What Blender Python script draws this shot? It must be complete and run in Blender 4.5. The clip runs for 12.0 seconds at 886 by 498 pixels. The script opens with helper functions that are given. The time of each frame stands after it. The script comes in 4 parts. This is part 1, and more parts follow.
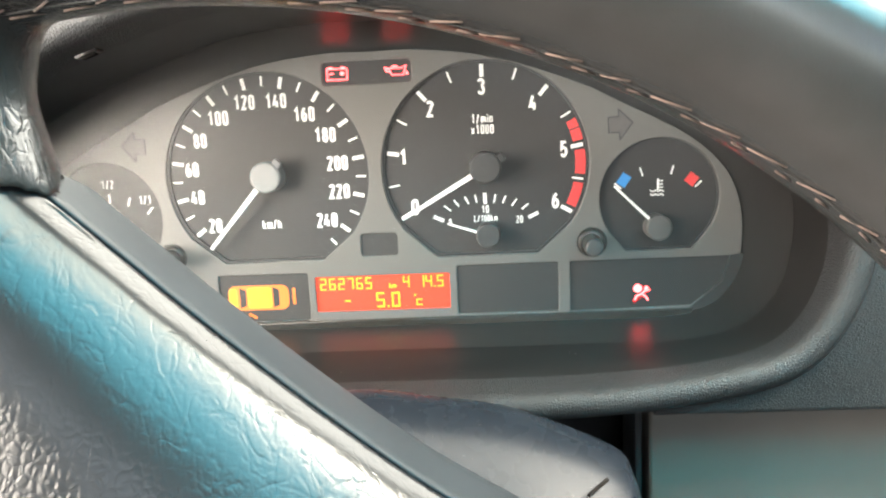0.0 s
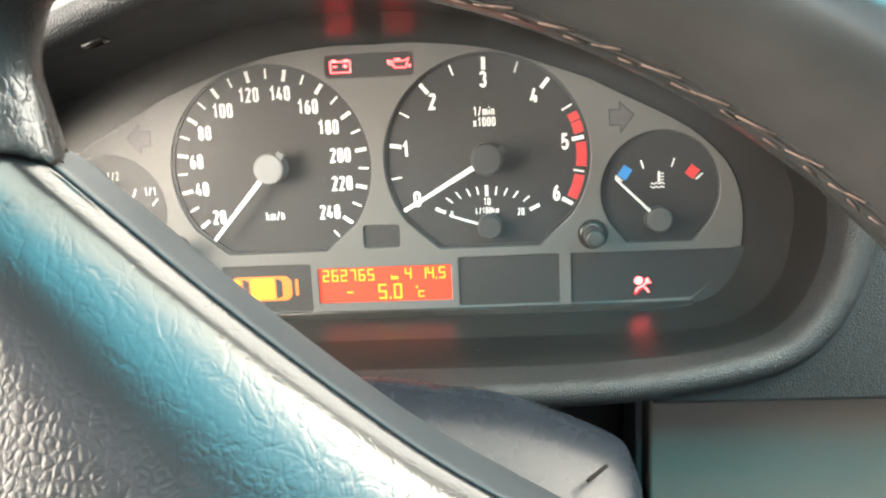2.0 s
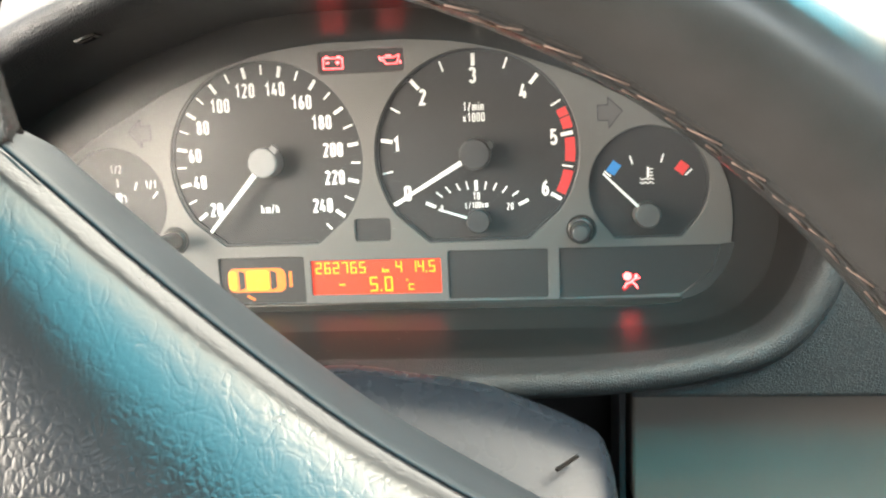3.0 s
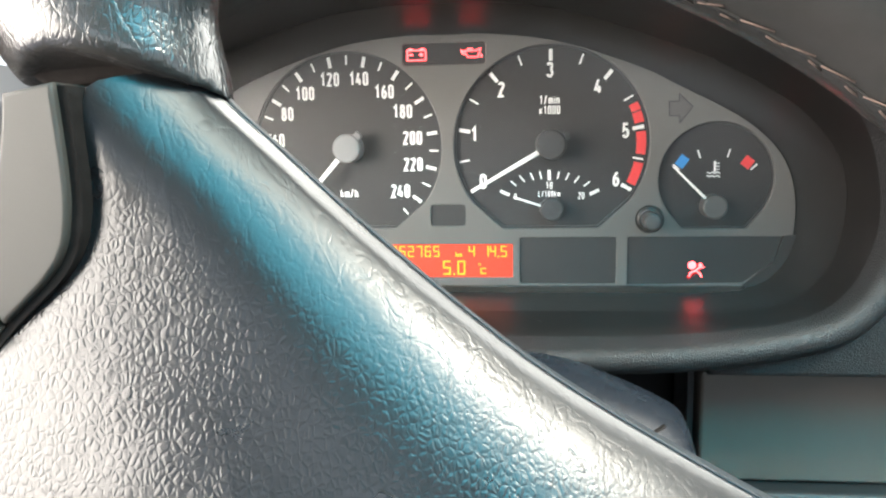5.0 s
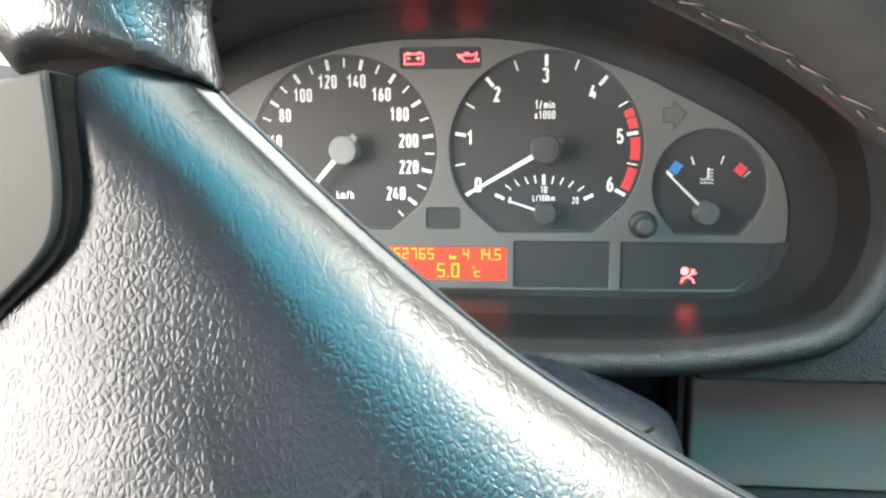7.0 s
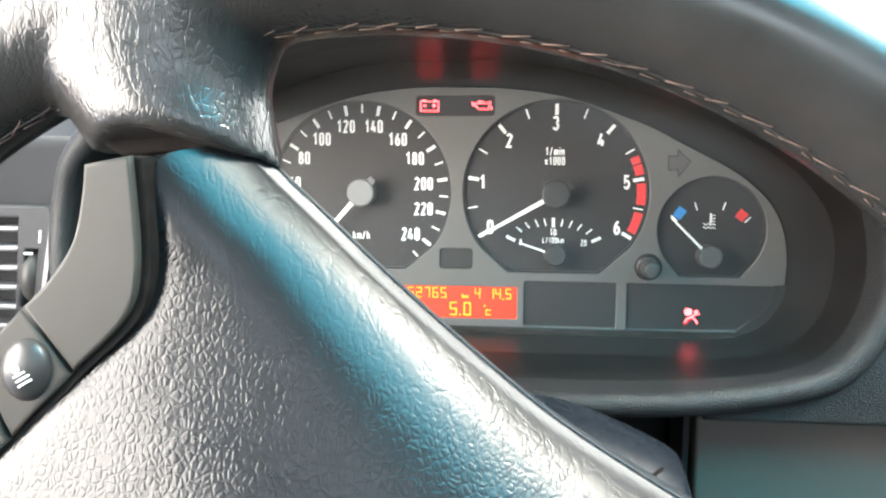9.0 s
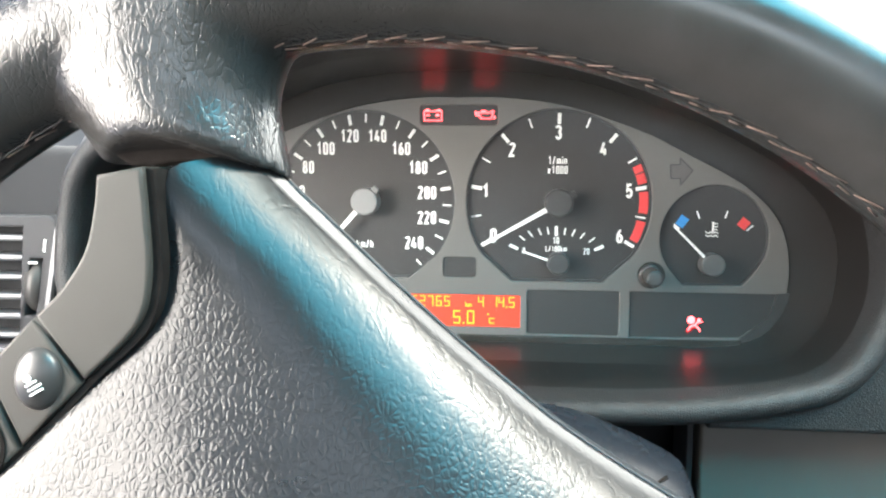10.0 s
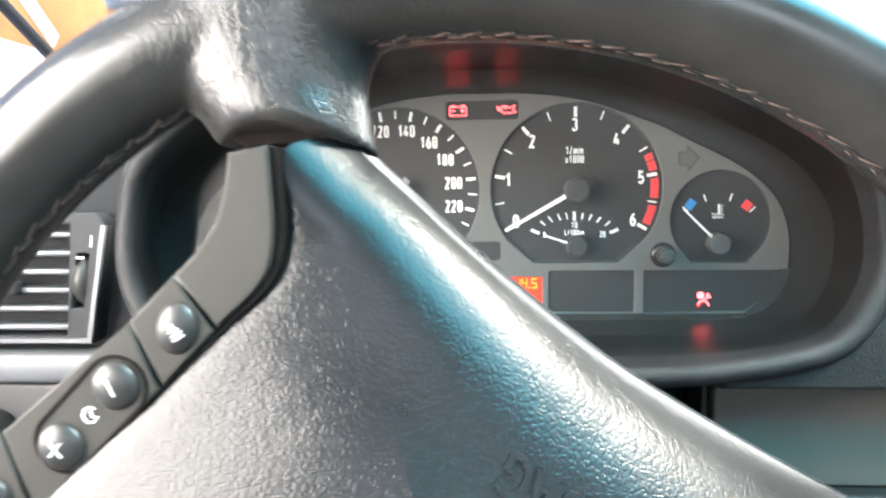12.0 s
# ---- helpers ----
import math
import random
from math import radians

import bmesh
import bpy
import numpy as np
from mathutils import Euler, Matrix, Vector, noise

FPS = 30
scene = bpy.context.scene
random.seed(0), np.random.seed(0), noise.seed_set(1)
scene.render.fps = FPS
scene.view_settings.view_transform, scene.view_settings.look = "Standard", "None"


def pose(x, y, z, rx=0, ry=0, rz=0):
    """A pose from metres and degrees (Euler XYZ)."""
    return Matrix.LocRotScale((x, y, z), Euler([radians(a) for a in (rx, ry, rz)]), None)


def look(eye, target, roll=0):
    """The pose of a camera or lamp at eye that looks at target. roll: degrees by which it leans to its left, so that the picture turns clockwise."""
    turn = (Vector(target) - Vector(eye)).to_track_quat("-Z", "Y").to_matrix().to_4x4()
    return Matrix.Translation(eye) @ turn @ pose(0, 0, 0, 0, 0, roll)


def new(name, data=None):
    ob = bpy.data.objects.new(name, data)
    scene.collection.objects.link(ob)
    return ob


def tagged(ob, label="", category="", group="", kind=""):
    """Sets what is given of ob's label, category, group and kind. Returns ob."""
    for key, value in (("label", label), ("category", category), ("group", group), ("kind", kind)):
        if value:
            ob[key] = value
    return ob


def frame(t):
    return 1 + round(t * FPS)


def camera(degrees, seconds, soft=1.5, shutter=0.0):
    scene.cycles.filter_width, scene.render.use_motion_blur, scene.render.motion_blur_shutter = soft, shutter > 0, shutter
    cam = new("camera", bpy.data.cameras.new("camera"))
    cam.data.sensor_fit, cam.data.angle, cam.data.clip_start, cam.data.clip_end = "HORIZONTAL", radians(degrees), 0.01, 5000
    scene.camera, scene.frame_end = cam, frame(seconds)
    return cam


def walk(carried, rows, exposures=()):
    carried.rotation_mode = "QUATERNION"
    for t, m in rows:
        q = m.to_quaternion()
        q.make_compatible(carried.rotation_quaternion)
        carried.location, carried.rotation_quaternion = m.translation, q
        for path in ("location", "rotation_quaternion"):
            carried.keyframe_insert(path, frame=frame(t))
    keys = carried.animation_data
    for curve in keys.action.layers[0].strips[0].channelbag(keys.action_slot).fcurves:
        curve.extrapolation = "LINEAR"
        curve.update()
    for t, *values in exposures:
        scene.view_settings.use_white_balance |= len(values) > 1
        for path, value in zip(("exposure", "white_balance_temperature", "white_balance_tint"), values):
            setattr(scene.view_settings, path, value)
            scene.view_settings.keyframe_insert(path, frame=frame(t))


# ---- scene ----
cam = camera(64.0, 12.0, soft=2.15, shutter=0.4)
PATH = [
    (0, (0.04628, -0.32210, 0.02078), (0.02599, 0.07108, -0.04994), -2.75),
    (0.5, (0.04243, -0.32958, 0.02151), (0.02114, 0.06375, -0.04807), -2.33),
    (1, (0.04181, -0.32904, 0.01801), (0.03158, 0.06443, -0.05324), -2.40),
    (1.5, (0.03955, -0.32973, 0.01544), (0.02699, 0.06389, -0.05460), -2.18),
    (2, (0.04798, -0.32521, 0.01494), (0.02460, 0.06833, -0.05274), -2.65),
    (2.5, (0.06343, -0.31862, 0.01185), (0.03163, 0.07436, -0.05565), -3.23),
    (2.7, (0.06934, -0.32167, 0.01117), (0.02940, 0.07100, -0.05381), -2.77),
    (4.3, (0.04052, -0.34806, 0.00463), (0.00147, 0.04480, -0.05967), -1.31),
    (4.5, (0.03519, -0.34729, 0.00459), (-0.00438, 0.04576, -0.05819), -1.00),
    (5, (0.03186, -0.34898, 0.00213), (-0.00710, 0.04460, -0.05764), -1.01),
    (5.5, (0.03444, -0.34819, 0.00110), (-0.00914, 0.04519, -0.05681), -1.19),
    (6, (0.03752, -0.34556, -0.00094), (-0.00534, 0.04802, -0.05800), -0.94),
    (6.5, (0.03987, -0.34779, -0.00068), (0.00008, 0.04610, -0.05785), -0.37),
    (6.7, (0.03822, -0.34938, -0.00097), (-0.00194, 0.04463, -0.05704), -0.28),
    (8.3, (0.03180, -0.35813, 0.00474), (-0.00232, 0.03734, -0.04467), 0.68),
    (8.5, (0.03105, -0.36076, 0.00779), (-0.00168, 0.03526, -0.03800), 0.34),
    (9, (0.02478, -0.36355, 0.01152), (-0.00934, 0.03251, -0.03283), 0.44),
    (9.5, (0.02425, -0.36475, 0.01223), (-0.00973, 0.03172, -0.02847), 0.18),
    (10, (0.02323, -0.36510, 0.01192), (-0.01106, 0.03144, -0.02789), 0.35),
    (10.5, (0.02349, -0.36281, 0.00878), (-0.01150, 0.03341, -0.03346), -0.33),
    (11, (0.02150, -0.36356, 0.00680), (-0.01230, 0.03276, -0.03547), -0.54),
    (11.5, (0.02183, -0.36775, -0.00008), (-0.00790, 0.02871, -0.04415), -0.55),
    (12, (0.00397, -0.39538, 0.00406), (-0.02348, 0.00198, -0.03266), -0.79),
]
walk(cam, [(t, look(eye, target, roll)) for t, eye, target, roll in PATH], [(0.0, 2.65, 6900, 10), (2.7, 2.55, 7100, 10), (4.5, 2.24, 6600, 10), (12.0, 2.42, 6420, 10)])

# ---- daylight ----
world = bpy.data.worlds.new("winter_sky")
scene.world = world
world.use_nodes = True
wn, wl = world.node_tree.nodes, world.node_tree.links
sky = wn.new("ShaderNodeTexSky")
sky.sky_type, sky.sun_disc = "NISHITA", False
SUN_UP, SUN_ROUND = radians(42), radians(104)
sky.sun_elevation, sky.sun_rotation = SUN_UP, SUN_ROUND
wn["Background"].inputs["Strength"].default_value = 0.09
wl.new(sky.outputs["Color"], wn["Background"].inputs["Color"])
sun = new("sun", bpy.data.lights.new("sun", "SUN"))
sun.data.energy, sun.data.angle, sun.data.color = 0.65, radians(0.5), (1.0, 0.93, 0.82)
sun_way = Vector((math.sin(SUN_ROUND) * math.cos(SUN_UP), math.cos(SUN_ROUND) * math.cos(SUN_UP), math.sin(SUN_UP)))
sun.matrix_world = look(sun_way * 10, (0, 0, 0))


def window_light(name, eye, target, wide, high, power, colour):
    lamp = new(name, bpy.data.lights.new(name, "AREA"))
    lamp.data.shape, lamp.data.size, lamp.data.size_y = "RECTANGLE", wide, high
    lamp.data.energy, lamp.data.color = power, colour
    lamp.matrix_world = look(eye, target)
    return lamp


window_light("door_opening_light", (-0.485, -0.560, 0.10), (0.2, -0.51, 0.05), 0.62, 0.44, 5.3, (1.0, 0.92, 0.83))
window_light("rear_window_light", (0.24, -1.84, 0.29), (0.24, 0.0, 0.05), 1.2, 0.30, 1.1, (0.86, 0.94, 1.0))
window_light("windscreen_light", (0.25, 0.072, 0.324), (0.25, -0.108, -0.096), 1.30, 0.63, 8.7, (1.0, 0.985, 0.88))
# Teal lamp in an assumed, unseen sunroof, set by the airbag cover's reflection.
window_light("sunroof_light", (0.42, -0.625, 0.475), (0.42, -0.625, 0.0), 0.68, 0.36, 4.6, (0.0, 0.35, 0.46))
# Added lamp with no known source, for the white streak on the airbag cover.
window_light("flank_streak_light", (0.42, -0.370, 0.475), (0.42, -0.370, 0.0), 0.68, 0.130, 1.4, (0.93, 1.0, 0.86))

# ---- materials ----


def surface(name, base, rough=0.5, metal=0.0, grain=None, stain=None, leather=None, specular=0.5, crease=None, worn=None):
    """Principled paint: base colour with blotches (stain: scale, amount), fine relief (grain: scale, height in m) or leather
    cells (scale, height, width of the valleys, stretch upright), smoother where worn (a direction, from, to, rest; or a centre, reach, rest)."""
    m = bpy.data.materials.new(name)
    m.use_nodes = True
    n, l = m.node_tree.nodes, m.node_tree.links
    b = n["Principled BSDF"]
    b.inputs["Base Color"].default_value = (*base, 1)
    b.inputs["Roughness"].default_value = rough
    b.inputs["Metallic"].default_value = metal
    b.inputs["Specular IOR Level"].default_value = specular
    place = n.new("ShaderNodeTexCoord").outputs["Object"]
    if stain:
        blot = n.new("ShaderNodeTexNoise")
        blot.inputs["Scale"].default_value, blot.inputs["Detail"].default_value = stain[0], 6
        l.new(place, blot.inputs["Vector"])
        mix = n.new("ShaderNodeMix")
        mix.data_type = "RGBA"
        k = stain[1]
        mix.inputs["A"].default_value = (*[c * (1 - k) for c in base], 1)
        mix.inputs["B"].default_value = (*[min(1, c * (1 + k) + 0.02 * k) for c in base], 1)
        l.new(blot.outputs["Fac"], mix.inputs["Factor"])
        l.new(mix.outputs["Result"], b.inputs["Base Color"])
        ran = n.new("ShaderNodeMapRange")
        ran.inputs["To Min"].default_value, ran.inputs["To Max"].default_value = max(0.02, rough - 0.3 * k), min(1, rough + 0.4 * k)
        l.new(blot.outputs["Fac"], ran.inputs["Value"])
        l.new(ran.outputs["Result"], b.inputs["Roughness"])
    top = None
    if leather:
        scale, height, valley, tall = leather
        spread = n.new("ShaderNodeMapping")
        spread.inputs["Scale"].default_value = (1.0, 1.0, 1.0 / tall)
        l.new(place, spread.inputs["Vector"])
        warp = n.new("ShaderNodeTexNoise")
        warp.inputs["Scale"].default_value, warp.inputs["Detail"].default_value = scale * 0.35, 3
        l.new(spread.outputs["Vector"], warp.inputs["Vector"])
        add = n.new("ShaderNodeVectorMath")
        add.operation = "MULTIPLY_ADD"
        add.inputs[1].default_value = (0.9 / scale, 0.9 / scale, 0.9 / scale)
        l.new(warp.outputs["Color"], add.inputs[0])
        l.new(spread.outputs["Vector"], add.inputs[2])
        vor = n.new("ShaderNodeTexVoronoi")
        vor.feature = "DISTANCE_TO_EDGE"
        vor.inputs["Scale"].default_value = scale
        l.new(add.outputs["Vector"], vor.inputs["Vector"])
        ramp = n.new("ShaderNodeMapRange")
        ramp.interpolation_type = "SMOOTHSTEP"
        for key, value in (("From Min", 0.0), ("From Max", valley), ("To Min", 0.0), ("To Max", 1.0)):
            ramp.inputs[key].default_value = value
        l.new(vor.outputs["Distance"], ramp.inputs["Value"])
        bump = n.new("ShaderNodeBump")
        bump.inputs["Strength"].default_value, bump.inputs["Distance"].default_value = 1.0, height
        l.new(ramp.outputs["Result"], bump.inputs["Height"])
        fold = n.new("ShaderNodeTexNoise")
        fold.inputs["Scale"].default_value, fold.inputs["Detail"].default_value = scale * 0.22, 5
        l.new(spread.outputs["Vector"], fold.inputs["Vector"])
        wave = n.new("ShaderNodeBump")
        wave.inputs["Strength"].default_value, wave.inputs["Distance"].default_value = 1.0, height * 0.8
        l.new(fold.outputs["Fac"], wave.inputs["Height"])
        l.new(bump.outputs["Normal"], wave.inputs["Normal"])
        top = wave
        if worn:
            where = n.new("ShaderNodeVectorMath")
            where.operation = "DOT_PRODUCT" if len(worn) == 4 else "DISTANCE"
            where.inputs[1].default_value = worn[0]
            l.new(place, where.inputs[0])
            much = n.new("ShaderNodeMapRange")
            much.interpolation_type = "SMOOTHSTEP"
            start, stop = (worn[1], worn[2]) if len(worn) == 4 else (worn[1] * 0.6, worn[1])
            for key, value in (("From Min", start), ("From Max", stop), ("To Min", 1.0), ("To Max", worn[-1])):
                much.inputs[key].default_value = value
            l.new(where.outputs["Value"], much.inputs["Value"])
            for node in (bump, wave):
                l.new(much.outputs["Result"], node.inputs["Strength"])
    if crease:
        # irregular folds: thin valleys where a stretched noise crosses its middle value, strongest round a centre
        centre, reach, height, scale, rest = crease
        far = n.new("ShaderNodeVectorMath")
        far.operation = "DISTANCE"
        far.inputs[1].default_value = centre
        l.new(place, far.inputs[0])
        mask = n.new("ShaderNodeMapRange")
        mask.interpolation_type = "SMOOTHSTEP"
        for key, value in (("From Min", reach * 0.45), ("From Max", reach), ("To Min", 1.0), ("To Max", rest)):
            mask.inputs[key].default_value = value
        l.new(far.outputs["Value"], mask.inputs["Value"])
        for turn, size, wide in ((12, scale, 0.055), (-38, scale * 0.7, 0.045), (65, scale * 1.3, 0.06)):
            spread = n.new("ShaderNodeMapping")
            spread.inputs["Rotation"].default_value = (0, radians(turn), 0)
            spread.inputs["Scale"].default_value = (1.0, 1.0, 0.42)
            l.new(place, spread.inputs["Vector"])
            fold = n.new("ShaderNodeTexNoise")
            for key, value in (("Scale", size), ("Detail", 2.5), ("Roughness", 0.55), ("Distortion", 0.6)):
                fold.inputs[key].default_value = value
            l.new(spread.outputs["Vector"], fold.inputs["Vector"])
            mid = n.new("ShaderNodeMath")
            mid.operation = "SUBTRACT"
            mid.inputs[1].default_value = 0.5
            l.new(fold.outputs["Fac"], mid.inputs[0])
            size_of = n.new("ShaderNodeMath")
            size_of.operation = "ABSOLUTE"
            l.new(mid.outputs[0], size_of.inputs[0])
            soft = n.new("ShaderNodeMapRange")
            soft.interpolation_type = "SMOOTHSTEP"
            soft.inputs["From Max"].default_value = wide
            l.new(size_of.outputs[0], soft.inputs["Value"])
            bump = n.new("ShaderNodeBump")
            bump.inputs["Distance"].default_value = height
            l.new(mask.outputs["Result"], bump.inputs["Strength"])
            l.new(soft.outputs["Result"], bump.inputs["Height"])
            if top:
                l.new(top.outputs["Normal"], bump.inputs["Normal"])
            top = bump
    if grain:
        fine = n.new("ShaderNodeTexNoise")
        fine.inputs["Scale"].default_value, fine.inputs["Detail"].default_value = grain[0], 4
        l.new(place, fine.inputs["Vector"])
        bump = n.new("ShaderNodeBump")
        bump.inputs["Strength"].default_value, bump.inputs["Distance"].default_value = 1.0, grain[1]
        l.new(fine.outputs["Fac"], bump.inputs["Height"])
        if top:
            l.new(top.outputs["Normal"], bump.inputs["Normal"])
        top = bump
    if top:
        l.new(top.outputs["Normal"], b.inputs["Normal"])
    return m


def glow(name, colour, strength):
    m = bpy.data.materials.new(name)
    m.use_nodes = True
    b = m.node_tree.nodes["Principled BSDF"]
    b.inputs["Base Color"].default_value = (*[c * 0.3 for c in colour], 1)
    b.inputs["Emission Color"].default_value = (*colour, 1)
    b.inputs["Emission Strength"].default_value = strength
    return m


def dusty_clear(name, film):
    """Clear plastic with a thin pale film that imitates veiling glare."""
    m = bpy.data.materials.new(name)
    m.use_nodes = True
    n, l = m.node_tree.nodes, m.node_tree.links
    n.remove(n["Principled BSDF"])
    # dust: the pale diffuse share that stands for glare over the dials.
    clear, dust, shine = n.new("ShaderNodeBsdfTransparent"), n.new("ShaderNodeBsdfDiffuse"), n.new("ShaderNodeBsdfGlossy")
    dust.inputs["Color"].default_value = (0.8, 0.75, 0.70, 1)
    shine.inputs["Roughness"].default_value = 0.32
    a, b = n.new("ShaderNodeMixShader"), n.new("ShaderNodeMixShader")
    a.inputs["Fac"].default_value = film
    b.inputs["Fac"].default_value = 0.022
    l.new(clear.outputs[0], a.inputs[1])
    l.new(dust.outputs[0], a.inputs[2])
    l.new(a.outputs[0], b.inputs[1])
    l.new(shine.outputs[0], b.inputs[2])
    l.new(b.outputs[0], n["Material Output"].inputs["Surface"])
    return m


SILVER = surface("silver_face", (0.130, 0.124, 0.115), 0.5, 0.25, stain=(60, 0.05), grain=(3500, 0.00001))
DIAL = surface("black_dial", (0.019, 0.018, 0.0175), 0.6, stain=(40, 0.2), grain=(4000, 0.000008))
BLACK = surface("black_plastic", (0.02, 0.02, 0.021), 0.45, stain=(50, 0.25), grain=(2500, 0.00002))
WELL = surface("dark_bezel_plastic", (0.0105, 0.0095, 0.009), 0.36, specular=0.3, stain=(45, 0.15), grain=(2200, 0.00001))
WHITE = surface("white_print", (0.85, 0.85, 0.82), 0.6)
RED = surface("red_print", (0.75, 0.05, 0.05), 0.6)
BLUE = surface("blue_print", (0.03, 0.25, 0.62), 0.6)
# Black pointer cap as HUB_DARK, with the light on it put into the colour.
HUB_LIT = surface("lit_black_cap", (0.20, 0.20, 0.20), 0.5, stain=(200, 0.1))
HUB_DARK = surface("black_cap", (0.03, 0.03, 0.03), 0.5, stain=(200, 0.2))
ARROW = surface("unlit_arrow", (0.092, 0.088, 0.082), 0.5, stain=(300, 0.1))
VINYL = surface("grained_vinyl", (0.021, 0.021, 0.0215), 0.42, specular=0.34, leather=(900, 0.00014, 0.30, 1.0), stain=(30, 0.2))
PANEL = surface("grey_dash_plastic", (0.155, 0.132, 0.110), 0.6, leather=(1600, 0.00003, 0.26, 1.0), stain=(25, 0.15))
FASCIA = surface("dark_grey_fascia", (0.020, 0.0205, 0.0225), 0.7, specular=0.2, leather=(1300, 0.00006, 0.26, 1.0), stain=(25, 0.2))
SHELL = surface("grey_hood_side", (0.07, 0.068, 0.064), 0.5, leather=(1100, 0.00008, 0.26, 1.0), stain=(30, 0.15))
SATIN = surface("satin_column_plastic", (0.012, 0.015, 0.020), 0.27, specular=0.22, grain=(1800, 0.00002), stain=(120, 0.08))
LEATHER = surface("black_leather", (0.026, 0.0248, 0.0238), 0.21, leather=(470, 0.000030, 0.10, 2.0), grain=(2600, 0.00001), stain=(60, 0.3), crease=((-0.033, -0.01, 0.155), 0.062, 0.000035, 240, 0.03), worn=((-0.040, -0.01, 0.155), 0.062, 0.08))
PAD = surface("black_grained_cover", (0.009, 0.0095, 0.0105), 0.28, specular=0.38, leather=(680, 0.000052, 0.30, 1.3), grain=(2200, 0.000008), stain=(60, 0.08), crease=((-0.03, -0.03, 0.11), 0.14, 0.000016, 150, 0.6), worn=((0.57, 0.0, 0.82), 0.066, 0.084, 0.10))
HOUSING = surface("blue_grey_plastic", (0.013, 0.0172, 0.0205), 0.55, specular=0.28, grain=(2600, 0.00005), stain=(50, 0.2))
KEYCAP = surface("worn_grey_key_plastic", (0.037, 0.0335, 0.029), 0.5, specular=0.28, grain=(2600, 0.00002), stain=(70, 0.12))
DOME = surface("dark_key_dome", (0.03, 0.028, 0.027), 0.33, stain=(120, 0.2))
# Near-black brown fuzz; beside the keys this colour also carries the gap's shade.
GROOVE = surface("dark_fuzz_and_gap_shade", (0.006, 0.004, 0.0032), 0.95, specular=0.08, stain=(200, 0.5), grain=(900, 0.0002))
THREAD = surface("brown_grey_thread", (0.12, 0.08, 0.064), 0.9, grain=(6000, 0.0001), stain=(300, 0.3))
CHROME = surface("bright_vent_trim", (0.15, 0.15, 0.155), 0.38, 0.4, stain=(60, 0.1))
VENT_GREY = surface("silver_grey_vent_plastic", (0.030, 0.031, 0.034), 0.5, specular=0.2, stain=(60, 0.12), grain=(2500, 0.00001))
DUST = surface("pale_dust", (0.30, 0.29, 0.27), 0.9)
LINING = surface("grey_cloth_lining", (0.24, 0.235, 0.23), 0.9, stain=(8, 0.1), grain=(900, 0.0003))
TRIM = surface("dark_cabin_trim", (0.05, 0.05, 0.05), 0.6, stain=(8, 0.2), grain=(900, 0.0002))
SNOW = surface("trodden_snow", (0.75, 0.77, 0.8), 0.8, stain=(0.8, 0.12), grain=(4, 0.05))
PLASTER = surface("orange_plaster", (0.74, 0.34, 0.13), 0.85, stain=(1.5, 0.3), grain=(30, 0.01))
KNOB = surface("glossy_black_plastic", (0.02, 0.017, 0.014), 0.12, stain=(200, 0.2))
STICK = surface("dark_grey_stick", (0.045, 0.043, 0.041), 0.42, stain=(200, 0.15))
HUB_MID = surface("mid_grey_cap", (0.075, 0.073, 0.070), 0.55, stain=(200, 0.1))
LCD = glow("lit_red_display", (1.0, 0.06, 0.02), 0.22)
DIGIT = glow("yellow_segments", (1.0, 0.62, 0.02), 0.25)
CAR_ORANGE = glow("orange_lamp_symbol", (1.0, 0.22, 0.03), 0.28)
CAR_YELLOW = glow("yellow_lamp_symbol", (1.0, 0.55, 0.02), 0.3)
WARN = glow("lit_red_symbol", (1.0, 0.06, 0.065), 2.8)
HALO = glow("painted_red_halo", (1.0, 0.01, 0.015), 0.05)
LENS = dusty_clear("veiled_clear_cover", 0.013)

# ---- helpers ----


def mesh_of(bm, name, smooth=True):
    me = bpy.data.meshes.new(name)
    bmesh.ops.recalc_face_normals(bm, faces=bm.faces)
    bm.to_mesh(me)
    bm.free()
    if smooth:
        for p in me.polygons:
            p.use_smooth = True
    return me


def part(name, bm, material, parent=None, label="", smooth=True, at=None):
    me = bm if isinstance(bm, bpy.types.Mesh) else mesh_of(bm, name, smooth)
    if not me.materials:
        me.materials.append(material)
    ob = new(name, me)
    if at is not None:
        ob.matrix_basis = at
    ob.parent = parent
    return tagged(ob, label)


def thing(name, label, category, at=(0, 0, 0), group="", kind=""):
    ob = new(name)
    ob.location, ob.empty_display_size = at, 0.02
    return tagged(ob, label, category, group, kind)


def curve_through(points, n, closed=True):
    """Catmull-Rom curve through points (any dimension), n points a span."""
    p = np.array(points, float)
    out, count = [], len(p)
    for i in range(count if closed else count - 1):
        if closed:
            a, b, c, d = (p[(i + k) % count] for k in (-1, 0, 1, 2))
        else:
            a, b, c, d = p[max(i - 1, 0)], p[i], p[i + 1], p[min(i + 2, count - 1)]
        for t in np.arange(n) / n:
            out.append(0.5 * (2 * b + (c - a) * t + (2 * a - 5 * b + 4 * c - d) * t * t + (3 * b - a - 3 * c + d) * t ** 3))
    if not closed:
        out.append(p[-1])
    return np.array(out)


def even(loop, n):
    """The same closed loop with n points at even steps."""
    q = np.vstack([loop, loop[:1]])
    s = np.r_[0, np.cumsum(np.linalg.norm(np.diff(q, axis=0), axis=1))]
    t = np.linspace(0, s[-1], n, endpoint=False)
    return np.stack([np.interp(t, s, q[:, k]) for k in range(q.shape[1])], 1)


def mirror(half):
    """A closed outline from its right half, given from bottom middle to top middle."""
    h = [tuple(p) for p in half]
    return h + [(-p[0], *p[1:]) for p in h[-2:0:-1]]


